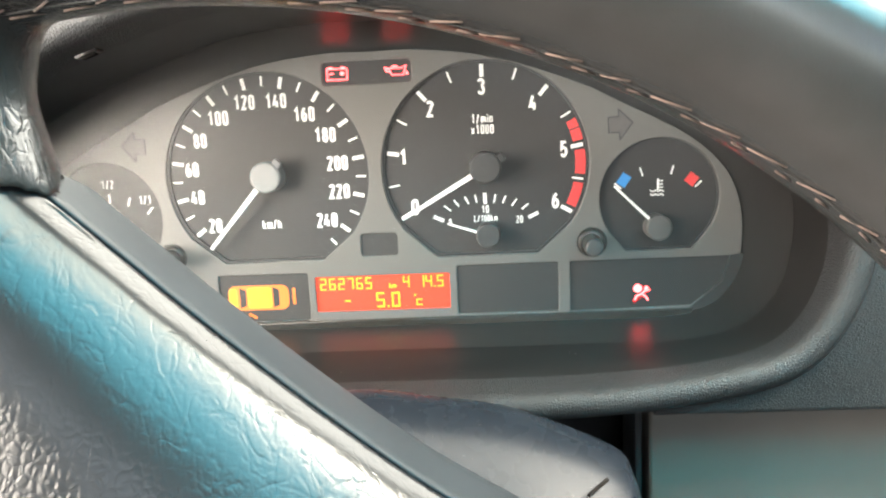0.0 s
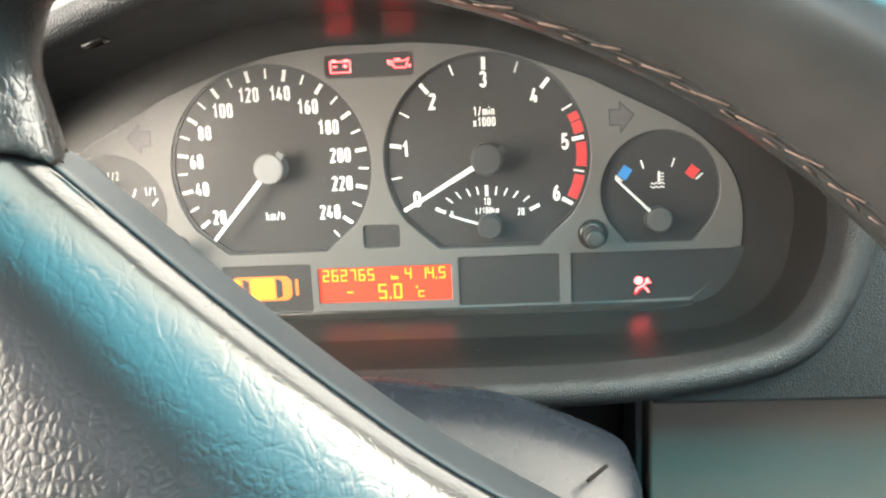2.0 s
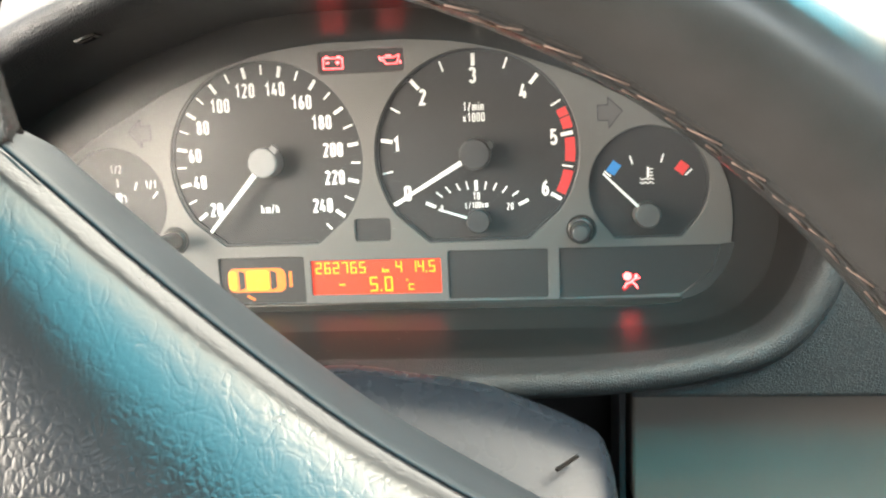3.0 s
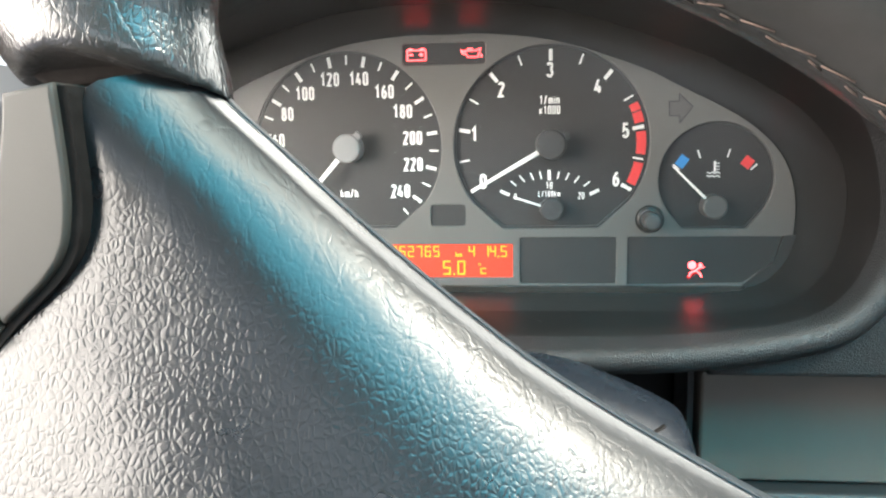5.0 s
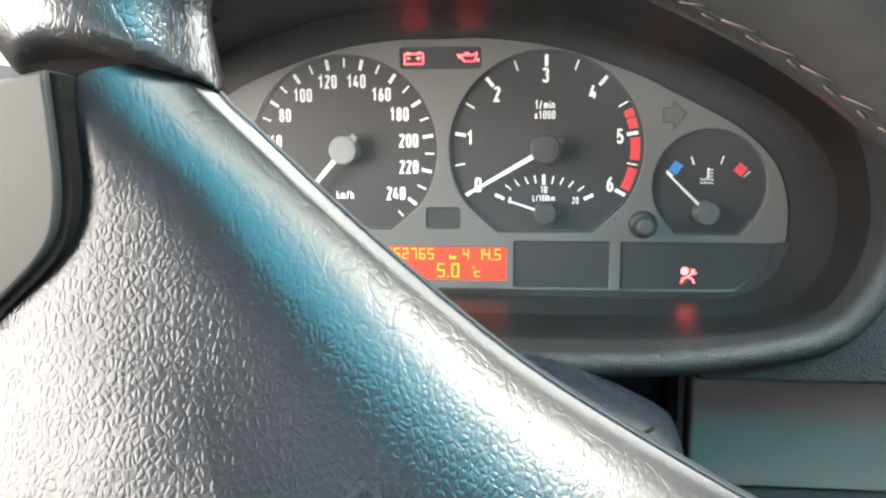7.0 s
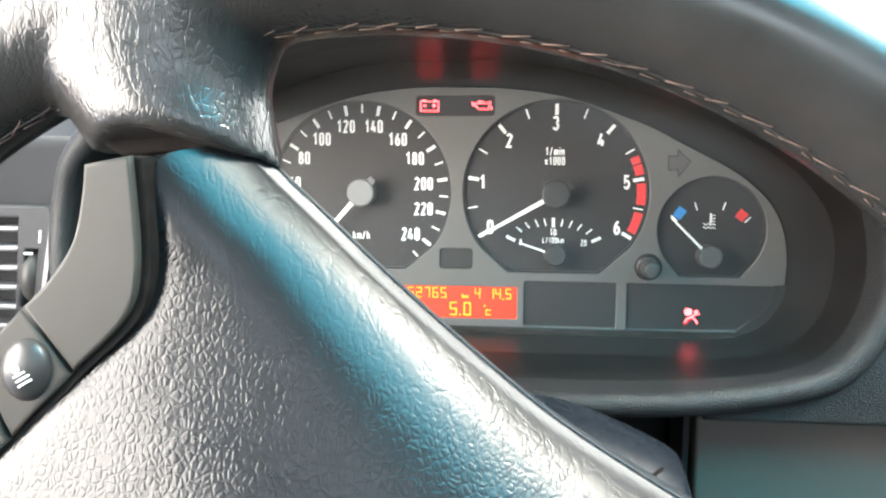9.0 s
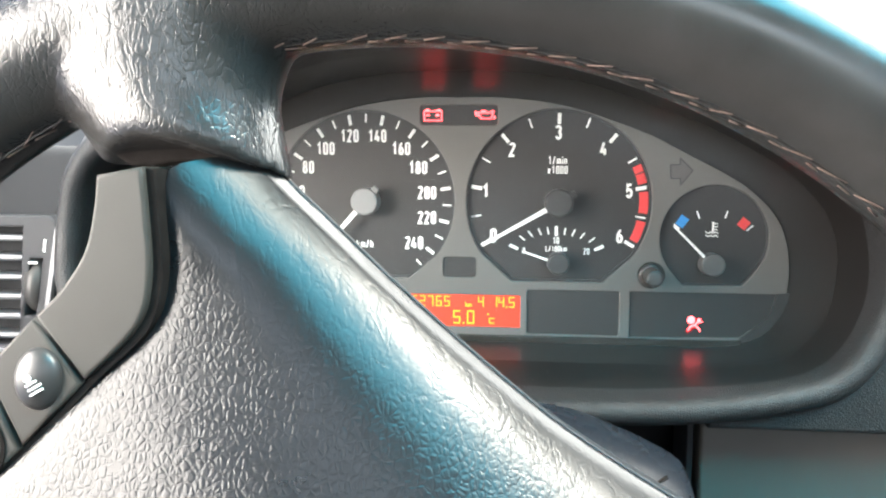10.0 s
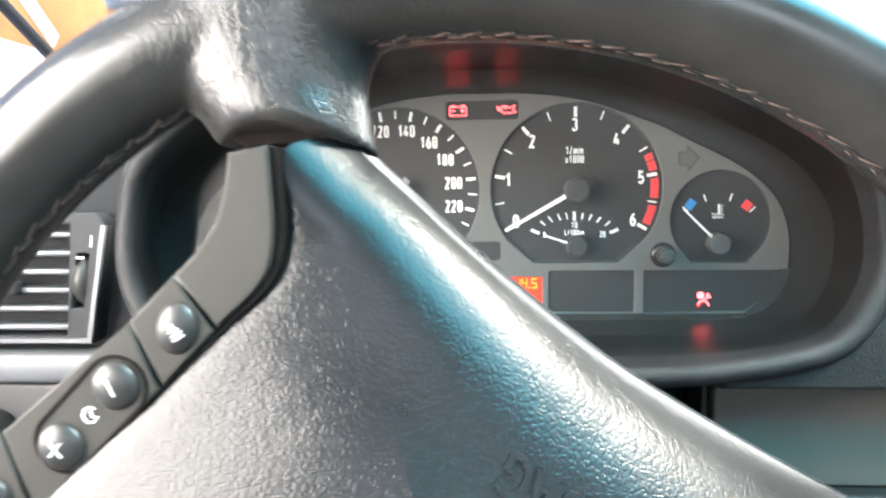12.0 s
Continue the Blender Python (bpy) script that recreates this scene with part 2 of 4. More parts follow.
def slab(loops, back, front, bevel=0.0, segments=2):
    """An upright plate between two depths (front < back), with holes; loops lie in x, z."""
    cu = bpy.data.curves.new("outline", "CURVE")
    cu.dimensions, cu.fill_mode = "2D", "BOTH"
    cu.extrude, cu.bevel_depth, cu.bevel_resolution = max((back - front) / 2 - bevel, 1e-5), bevel, segments
    cu.offset = -bevel
    for loop in loops:
        sp = cu.splines.new("POLY")
        sp.points.add(len(loop) - 1)
        for q, (x, z) in zip(sp.points, loop):
            q.co = (x, z, 0, 1)
        sp.use_cyclic_u = True
    ob = bpy.data.objects.new("outline", cu)
    me = bpy.data.meshes.new_from_object(ob)
    bpy.data.objects.remove(ob)
    me.transform(Matrix.Translation((0, (back + front) / 2, 0)) @ Matrix.Rotation(radians(90), 4, "X"))
    me.materials.clear()
    return me


def loft(rings, cap=False, cap_end=False):
    """A skin through closed rings of equal count, each a list of (x, y, z)."""
    bm = bmesh.new()
    rows = [[bm.verts.new(p) for p in ring] for ring in rings]
    n = len(rows[0])
    for a, b in zip(rows, rows[1:]):
        for i in range(n):
            bm.faces.new((a[i], a[(i + 1) % n], b[(i + 1) % n], b[i]))
    if cap:
        bm.faces.new(rows[0])
    if cap_end:
        bm.faces.new(rows[-1][::-1])
    return bm


def box(x0, x1, y0, y1, z0, z1, bevel=0.0, segments=2):
    bm = bmesh.new()
    bmesh.ops.create_cube(bm, size=1)
    for v in bm.verts:
        v.co = ((x0 + x1) / 2 + v.co.x * (x1 - x0), (y0 + y1) / 2 + v.co.y * (y1 - y0), (z0 + z1) / 2 + v.co.z * (z1 - z0))
    if bevel:
        bmesh.ops.bevel(bm, geom=bm.edges[:], offset=bevel, segments=segments, profile=0.5, affect="EDGES")
    return bm


def circle(cx, cz, r, n=48, rz=None):
    return [(cx + r * math.sin(a), cz + (rz or r) * math.cos(a)) for a in np.linspace(0, 2 * math.pi, n, endpoint=False)]


def rounded(x0, x1, z0, z1, r, n=5):
    out = []
    for cx, cz, a0 in ((x1 - r, z1 - r, 0), (x1 - r, z0 + r, 90), (x0 + r, z0 + r, 180), (x0 + r, z1 - r, 270)):
        for a in np.linspace(a0, a0 + 90, n):
            out.append((cx + r * math.sin(radians(a)), cz + r * math.cos(radians(a))))
    return out


def bar(x, z, angle, long, wide):
    """A flat bar's outline; angle in degrees from straight up, clockwise."""
    s, c = math.sin(radians(angle)), math.cos(radians(angle))
    return [(x + u * c + v * s, z - u * s + v * c) for u, v in ((-wide / 2, -long / 2), (-wide / 2, long / 2), (wide / 2, long / 2), (wide / 2, -long / 2))]


def stroke(points, wide):
    """Bars along a polyline, as outlines."""
    out = []
    for (x0, z0), (x1, z1) in zip(points, points[1:]):
        out.append(bar((x0 + x1) / 2, (z0 + z1) / 2, math.degrees(math.atan2(x1 - x0, z1 - z0)), math.hypot(x1 - x0, z1 - z0) + wide * 0.6, wide))
    return out


def joined(outlines, back, front):
    """Several flat outlines as one mesh (they may overlap a little)."""
    bm = bmesh.new()
    for k, o in enumerate(outlines):
        step = 0.00001 * (k % 7)
        a = [bm.verts.new((x, front - step, z)) for x, z in o]
        b = [bm.verts.new((x, back, z)) for x, z in o]
        bm.faces.new(a)
        for i in range(len(o)):
            j = (i + 1) % len(o)
            bm.faces.new((a[i], b[i], b[j], a[j]))
    return mesh_of(bm, "symbol", False)


def text_mesh(body, x, z, high, squeeze, front, weight=0.02, turn=0):
    cu = bpy.data.curves.new("letters", "FONT")
    cu.body, cu.align_x, cu.align_y, cu.size, cu.fill_mode = body, "CENTER", "CENTER", high / 0.69, "FRONT"
    cu.extrude = 0.00004
    ob = bpy.data.objects.new("letters", cu)
    me = bpy.data.meshes.new_from_object(ob)
    bpy.data.objects.remove(ob)
    mid = [(min(v.co[k] for v in me.vertices) + max(v.co[k] for v in me.vertices)) / 2 for k in (0, 1)]
    bm = bmesh.new()
    for k, step in enumerate((-weight, 0, weight) if weight else (0,)):
        bm.from_mesh(me)
        bm.verts.ensure_lookup_table()
        for v in bm.verts[-len(me.vertices):]:
            v.co.x += step * high / squeeze
            v.co.z += 0.00001 * k
    bm.to_mesh(me)
    bm.free()
    me.transform(Matrix.Translation((x, front, z)) @ Matrix.Rotation(radians(90), 4, "X") @ Matrix.Rotation(radians(-turn), 4, "Z") @ Matrix.Diagonal((squeeze, 1, 1, 1)) @ Matrix.Translation((-mid[0], -mid[1], 0)))
    me.materials.clear()
    return me


def arc(cx, cz, rx, rz, a0, a1, n=12):
    return [(cx + rx * math.cos(radians(a)), cz + rz * math.sin(radians(a))) for a in np.linspace(a0, a1, n)]


# condensed upright figures and letters as centre lines in a cell 1 high
FIGURES = {
    "0": [arc(0.15, 0.85, 0.15, 0.15, 0, 180) + arc(0.15, 0.15, 0.15, 0.15, 180, 360) + [(0.30, 0.85)]],
    "1": [[(0.02, 0.76), (0.19, 0.99), (0.19, 0.0)]],
    "2": [arc(0.15, 0.83, 0.15, 0.17, 170, -35) + [(0.0, 0.0), (0.31, 0.0)]],
    "3": [arc(0.14, 0.77, 0.15, 0.23, 160, -80), arc(0.14, 0.27, 0.16, 0.27, 80, -160)],
    "4": [[(0.16, 1.0), (-0.03, 0.25), (0.34, 0.25)], [(0.22, 0.52), (0.22, 0.0)]],
    "5": [[(0.29, 1.0), (0.03, 1.0), (0.01, 0.52)] + arc(0.14, 0.31, 0.16, 0.31, 125, -155)],
    "6": [arc(0.15, 0.29, 0.15, 0.29, 0, 360, 20), arc(0.30, 0.29, 0.30, 0.71, 180, 100, 8)],
    "i": [[(0.0, 0.0), (0.0, 0.66)], [(0.0, 0.86), (0.0, 1.0)]],
    "m": [[(0.0, 0.0), (0.0, 0.66), (0.22, 0.66), (0.23, 0.0)], [(0.22, 0.66), (0.45, 0.66), (0.46, 0.0)]],
    "n": [[(0.0, 0.0), (0.0, 0.66), (0.26, 0.66), (0.28, 0.0)]],
    "x": [[(0.0, 0.0), (0.30, 0.66)], [(0.0, 0.66), (0.30, 0.0)]],
    "/": [[(0.0, -0.05), (0.26, 1.05)]],
    "k": [[(0.0, 0.0), (0.0, 1.0)], [(0.28, 0.66), (0.0, 0.25)], [(0.10, 0.36), (0.30, 0.0)]],
    "h": [[(0.0, 0.0), (0.0, 1.0)], [(0.0, 0.66), (0.26, 0.66), (0.28, 0.0)]],
    "L": [[(0.0, 1.0), (0.0, 0.0), (0.28, 0.0)]],
    "8": [arc(0.15, 0.77, 0.135, 0.23, 0, 360, 20), arc(0.15, 0.27, 0.155, 0.27, 0, 360, 20)],
}


def figures(body, x, z, high, front, weight=0.15, spread=1.0):
    """Printed figures with an even stroke, centred on x, z."""
    t = high * weight
    tall = high - t
    wide = [{"i": 0.0, "m": 0.46}.get(ch, 0.30) * tall * spread for ch in body]
    gap = 0.25 * high * spread
    x0 = x - (sum(wide) + gap * (len(body) - 1)) / 2 - gap
    bm = bmesh.new()
    for k, ch in enumerate(body):
        x0 += gap + (wide[k - 1] if k else 0)
        for j, line in enumerate(FIGURES[ch]):
            p = np.array([(x0 + u * tall * spread, z - tall / 2 + v * tall) for u, v in line])
            seg = np.diff(p, axis=0)
            seg /= np.linalg.norm(seg, axis=1)[:, None]
            a, b = np.vstack([seg[:1], seg]), np.vstack([seg, seg[-1:]])
            if np.allclose(p[0], p[-1]):
                a[0], b[-1] = seg[-1], seg[0]
            m = a + b
            m /= np.linalg.norm(m, axis=1)[:, None]
            reach = t / 2 / np.maximum((m * a).sum(1), 0.45)
            n = np.stack([-m[:, 1], m[:, 0]], 1) * reach[:, None]
            y = front - 0.00001 * j
            l = [bm.verts.new((q[0], y, q[1])) for q in p + n]
            r = [bm.verts.new((q[0], y, q[1])) for q in p - n]
            for i in range(len(p) - 1):
                bm.faces.new((l[i], l[i + 1], r[i + 1], r[i]))
    return mesh_of(bm, "figures", False)


def rod(a, b, r0, r1, n=20, round_end=0.0):
    """A turned rod from a to b."""
    a, b = Vector(a), Vector(b)
    way = (b - a).normalized()
    u = way.orthogonal().normalized()
    v = way.cross(u)
    stations = [(0, r0), (1, r1)]
    if round_end:
        long = (b - a).length
        stations = [(0, r0)] + [(1 - round_end / long * (1 - math.sin(t)), r1 - round_end * (1 - math.cos(t))) for t in np.linspace(0, math.pi / 2, 5)]
    rings = [[a + (b - a) * s + (u * math.cos(t) + v * math.sin(t)) * r for t in np.linspace(0, 2 * math.pi, n, endpoint=False)] for s, r in stations]
    return loft(rings, True, True)


# ---- instrument cluster ----
cluster = thing("instrument_cluster", "silver-faced car instrument cluster with black dials and red warning lights", "instrument cluster")
FACE, DEEP = 0.0, 0.003


def dial_outline(cx, cz, r, flat, half, stop):
    """A round dial with its foot cut flat and the corners slanted."""
    arc = [(cx + r * math.sin(radians(a)), cz + r * math.cos(radians(a))) for a in np.linspace(-stop, stop, 60)]
    return arc + [(cx + half, cz - flat), (cx - half, cz - flat)]


SPEEDO, TACH, TEMP, FUEL = (-0.0495, -0.0003), (0.0504, 0.0001), (0.1283, -0.0174), (-0.1275, -0.0174)
DIALS = [dial_outline(*SPEEDO, 0.047, 0.040, 0.0232, 126), dial_outline(*TACH, 0.047, 0.041, 0.0232, 126),
         dial_outline(*TEMP, 0.0268, 0.0240, 0.0148, 132), dial_outline(*FUEL, 0.0268, 0.0240, 0.0148, 132)]
HALF_FACE = [(0, -0.0715), (0.08, -0.0715), (0.140, -0.0705), (0.160, -0.058), (0.1655, -0.035), (0.1600, -0.010), (0.1420, 0.009), (0.1105, 0.0262),
             (0.0909, 0.0358), (0.0533, 0.0483), (0.0223, 0.0526), (0, 0.0528)]
face_loop = curve_through(mirror(HALF_FACE), 5)
# The last opening reaches far right, dark for the shade on the plate there.
WINDOWS = [rounded(-0.0208, 0.0193, 0.0388, 0.0491, 0.002), rounded(-0.0083, 0.0089, -0.0394, -0.0287, 0.0018),
           rounded(-0.0773, -0.0345, -0.0690, -0.0462, 0.0012), rounded(-0.0312, 0.0320, -0.0654, -0.0485, 0.0006),
           rounded(0.0355, 0.0825, -0.0685, -0.0452, 0.0012), [(0.0877, -0.0452), (0.1610, -0.0452), (0.1575, -0.0570), (0.1430, -0.0680), (0.0877, -0.0690)]]
part("face_plate", slab([[tuple(p) for p in face_loop], *DIALS, *WINDOWS], 0.0025, FACE, 0.0004), SILVER, cluster, "silver-grey painted face plate")
part("backing", slab([[(x * 1.0, z) for x, z in face_loop]], 0.008, 0.0042), DIAL, cluster, "black backing behind the openings")
for box_loop in WINDOWS[:3] + WINDOWS[4:]:
    x0, x1, z0, z1 = min(p[0] for p in box_loop), max(p[0] for p in box_loop), min(p[1] for p in box_loop), max(p[1] for p in box_loop)
    part("display_window", slab([rounded(x0 - 0.0005, x1 + 0.0005, z0 - 0.0005, z1 + 0.0005, 0.001)], 0.0038, 0.0012), DIAL, cluster)


def ticks(parent, centre, r, values, angle_of, long, wide):
    for v in values:
        a = angle_of(v)
        x, z = centre[0] + (r - long / 2) * math.sin(radians(a)), centre[1] + (r - long / 2) * math.cos(radians(a))
        part("tick", joined([bar(x, z, a, long, wide)], DEEP, DEEP - 0.0002), WHITE, parent)


def needle(parent, centre, tip, cap_r, cap_material, y, wide, tail=True):
    cx, cz = centre
    dx, dz = tip[0] - cx, tip[1] - cz
    long = math.hypot(dx, dz)
    ux, uz = dx / long, dz / long
    px, pz = -uz, ux
    s = cap_r * 0.8
    blade = [(cx + ux * s + px * wide / 2, cz + uz * s + pz * wide / 2), (tip[0] + px * wide * 0.3, tip[1] + pz * wide * 0.3),
             (tip[0] - px * wide * 0.3, tip[1] - pz * wide * 0.3), (cx + ux * s - px * wide / 2, cz + uz * s - pz * wide / 2)]
    n = part("needle", slab([blade], y + 0.0012, y, 0.0003), WHITE, parent, "white tapered pointer")
    part("cap", slab([circle(cx, cz, cap_r)], DEEP, y - 0.002, 0.001, 3), cap_material, n, "round pointer cap")
    if tail:
        tx, tz = cx - ux * (cap_r + 0.0005), cz - uz * (cap_r + 0.0005)
        part("counterweight", slab([bar(tx, tz, math.degrees(math.atan2(ux, uz)), 0.004, 0.0038)], y + 0.002, y - 0.001, 0.0003), cap_material, n)


def dial(name, outline, label):
    cx, cz = sum(p[0] for p in outline) / len(outline), sum(p[1] for p in outline) / len(outline)
    shrunk = [(cx + (x - cx) * 0.978, cz + (z - cz) * 0.978) for x, z in outline]
    # Black ring gives the shaded recess wall round the dial its darkness.
    part("dial_edge_shade", slab([[(x, z) for x, z in outline], shrunk], 0.0034, 0.0016), BLACK, cluster, "black ring for the shaded recess wall round a dial")
    return part(name, slab([[(x * 1.0, z) for x, z in outline]], 0.0040, DEEP), DIAL, cluster, label)


speedo = dial("speedometer", DIALS[0], "black speedometer dial marked to 240 km/h")
speed_angle = lambda v: 0.4 + (v - 130) * 1.1505
ticks(speedo, SPEEDO, 0.0452, range(20, 241, 20), speed_angle, 0.0052, 0.0017)
ticks(speedo, SPEEDO, 0.0452, [30, 50, 70, 90, 110, 130, 150, 170, 190, 210, 230, 250], speed_angle, 0.0045, 0.0009)
for v, (x, z) in zip(range(20, 241, 20), [(-0.0768, -0.0224), (-0.0838, -0.0088), (-0.0852, 0.0042), (-0.0800, 0.0172), (-0.0706, 0.0270), (-0.0578, 0.0335),
                                          (-0.0432, 0.0335), (-0.0307, 0.0270), (-0.0218, 0.0173), (-0.0171, 0.0043), (-0.0171, -0.0087), (-0.0238, -0.0219)]):
    part("numeral", figures(str(v), x, z, 0.0068, DEEP - 0.0002, 0.17), WHITE, speedo)
part("unit_mark", figures("km/h", SPEEDO[0] - 0.0004, -0.0228, 0.0044, DEEP - 0.0002, 0.15), WHITE, speedo)
needle(speedo, (-0.0483, -0.0003), (-0.0768, -0.0322), 0.0070, HUB_LIT, -0.006, 0.0026)

tach = dial("rev_counter", DIALS[1], "black rev counter dial with red zone")
rev_angle = lambda v: -120.4 + 40.1 * v
ticks(tach, TACH, 0.0450, range(0, 7), rev_angle, 0.0055, 0.0018)
ticks(tach, TACH, 0.0450, [0.5, 1.5, 2.5, 3.5, 4.5, 5.5], rev_angle, 0.0050, 0.0008)
for v, (x, z) in enumerate([(0.0176, -0.0176), (0.0134, 0.0055), (0.0267, 0.0266), (0.0500, 0.0354), (0.0728, 0.0272), (0.0862, 0.0060), (0.0820, -0.0171)]):
    part("numeral", figures(str(v), x, z, 0.0074, DEEP - 0.0002, 0.17, 1.15), WHITE, tach)
part("unit_mark", figures("1/min", 0.0499, 0.0213, 0.0042, DEEP - 0.0002, 0.14), WHITE, tach)
part("unit_mark", figures("x1000", 0.0499, 0.0165, 0.0042, DEEP - 0.0002, 0.14), WHITE, tach)
for a0, a1 in ((64.5, 69.5), (70.3, 77.2), (82.8, 97.2), (102.6, 117.0)):
    band = [(TACH[0] + r * math.sin(radians(a)), TACH[1] + r * math.cos(radians(a))) for r, way in ((0.0455, 1), (0.0410, -1)) for a in np.linspace(a0, a1, 10)[::way]]
    part("red_band", joined([band], DEEP, DEEP - 0.00015), RED, tach)
USE = [(0.0283, -0.0234), (0.0325, -0.0187), (0.0367, -0.0165), (0.0415, -0.0154), (0.0457, -0.0148), (0.0499, -0.0149), (0.0543, -0.0151), (0.0587, -0.0157), (0.0632, -0.0172), (0.0681, -0.0193), (0.0718, -0.0234)]
for k, (x, z) in enumerate(USE):
    a = math.degrees(math.atan2(x - 0.0503, z + 0.0335))
    big = k in (0, 5, 10)
    part("tick", joined([bar(x, z, a, 0.0050 if big else 0.0038, 0.0016 if big else 0.0007)], DEEP, DEEP - 0.0002), WHITE, tach)
for body, x, z, h in (("10", 0.0499, -0.0198, 0.0036), ("L/100km", 0.0500, -0.0240, 0.0030), ("0", 0.0335, -0.0252, 0.0031), ("20", 0.0655, -0.0251, 0.0034)):
    part("small_mark", figures(body, x, z, h, DEEP - 0.0002, 0.14), WHITE, tach)
needle(tach, (0.0503, -0.0002), (0.0122, -0.0220), 0.0071, HUB_DARK, -0.006, 0.0024)
needle(tach, (0.0508, -0.0310), (0.0325, -0.0250), 0.0056, HUB_DARK, -0.004, 0.0012, False)

temp = dial("temperature_gauge", DIALS[2], "small black coolant temperature gauge, cold")
for x, z, a in ((0.1208, -0.0058, -19), (0.1346, -0.0055, 17), (0.1463, -0.0122, 47), (0.1103, -0.0118, -49)):
    part("tick", joined([bar(x, z, a, 0.0040, 0.0007)], DEEP, DEEP - 0.0002), WHITE, temp)
part("cold_mark", joined([bar(0.1130, -0.0092, -55, 0.0045, 0.0056)], DEEP, DEEP - 0.00015), BLUE, temp)
part("hot_mark", joined([bar(0.1433, -0.0100, 38, 0.0050, 0.0048)], DEEP, DEEP - 0.00015), RED, temp)
thermo = stroke([(0.1283, -0.0095), (0.1283, -0.0140)], 0.0010) + [bar(0.1296, z, 90, 0.0018, 0.0005) for z in (-0.0102, -0.0117, -0.0131)]
for z in (-0.0147, -0.0164):
    thermo += stroke([(0.1248 + 0.0012 * k, z + 0.0004 * (-1) ** k) for k in range(6)], 0.0005)
part("coolant_symbol", joined(thermo, DEEP, DEEP - 0.0002), WHITE, temp)
needle(temp, (0.1270, -0.0305), (0.1075, -0.0112), 0.0058, HUB_MID, -0.004, 0.0014, False)

fuel = dial("fuel_gauge", DIALS[3], "small black fuel gauge")
for x, z, a in ((-0.1261, -0.0076, 0), (-0.1169, -0.0094, 20), (-0.1073, -0.0139, 42), (-0.1360, -0.0094, -20)):
    part("tick", joined([bar(x, z, a, 0.0042, 0.0009)], DEEP, DEEP - 0.0002), WHITE, fuel)
for body, x, z in (("1/2", -0.1263, -0.0010), ("1/1", -0.1091, -0.0088)):
    part("small_mark", figures(body, x, z, 0.0042, DEEP - 0.0002, 0.15), WHITE, fuel)
part("pump_symbol", joined([bar(-0.1262, -0.0150, 0, 0.0050, 0.0030)] + stroke([(-0.1245, -0.0140), (-0.1228, -0.0140), (-0.1226, -0.0170)], 0.0005), DEEP, DEEP - 0.0002), WHITE, fuel)
needle(fuel, (-0.1270, -0.0305), (-0.1455, -0.0120), 0.0058, HUB_MID, -0.004, 0.0014, False)

LOWER = [(-0.0800, -0.0745), (0.1420, -0.0745), (0.1430, -0.0692), (-0.0800, -0.0692)]
part("lower_bezel", slab([LOWER], 0.0005, -0.0032, 0.0003), KNOB, cluster, "glossy dark lower edge of the face")
# Dark piece over the silver border puts in the shade at that end.
END = [(0.1420, -0.0745), (0.1660, -0.0590), (0.1685, -0.0438), (0.1603, -0.0450), (0.1568, -0.0572), (0.1426, -0.0686)]
part("end_shade", slab([END], 0.0030, -0.0008), DIAL, cluster, "dark piece for the shade on the face's end")

# warning lamps
LIT = 0.0010
battery = stroke([(-0.0185, 0.0465), (-0.0095, 0.0465), (-0.0095, 0.0408), (-0.0185, 0.0408), (-0.0185, 0.0465)], 0.0004)
battery += [bar(-0.0168, 0.0471, 90, 0.0018, 0.0009), bar(-0.0112, 0.0471, 90, 0.0018, 0.0009), bar(-0.0165, 0.0440, 90, 0.0018, 0.0006),
            bar(-0.0117, 0.0440, 90, 0.0020, 0.0006), bar(-0.0117, 0.0440, 0, 0.0020, 0.0006)]
battery = [[(x, 0.0437 + (z - 0.0437) * 0.82) for x, z in o] for o in battery]
part("battery_light", joined(battery, LIT + 0.0001, LIT), WARN, cluster, "lit red battery warning symbol")
oil = stroke([(0.0085, 0.0455), (0.0150, 0.0455), (0.0178, 0.0467), (0.0163, 0.0417), (0.0103, 0.0417), (0.0085, 0.0455)], 0.0004)
oil += stroke([(0.0085, 0.0448), (0.0066, 0.0462), (0.0072, 0.0440), (0.0092, 0.0434)], 0.00045) + [bar(0.0118, 0.0466, 90, 0.0030, 0.0007), bar(0.0183, 0.0425, 0, 0.0016, 0.0009)]
oil = [[(0.0125 + (x - 0.0125) * 0.84, 0.0440 + (z - 0.0440) * 0.76) for x, z in o] for o in oil]
part("oil_light", joined(oil, LIT + 0.0002, LIT), WARN, cluster, "lit red oil can warning symbol")
airbag = [circle(0.1186, -0.0589, 0.0023, 20), circle(0.1232, -0.0588, 0.0011, 14)]
airbag += stroke([(0.1226, -0.0602), (0.1207, -0.0620), (0.1180, -0.0632), (0.1170, -0.0653)], 0.0009) + stroke([(0.1209, -0.0621), (0.1233, -0.0640), (0.1240, -0.0656)], 0.0008) + stroke([(0.1224, -0.0604), (0.1252, -0.0600)], 0.0006)
airbag = [[(0.1206 + (x - 0.1206) * 0.84, -0.0620 + (z + 0.0620) * 0.84) for x, z in o] for o in airbag]
part("airbag_light", joined(airbag, LIT + 0.0002, LIT), WARN, cluster, "lit red airbag warning symbol")

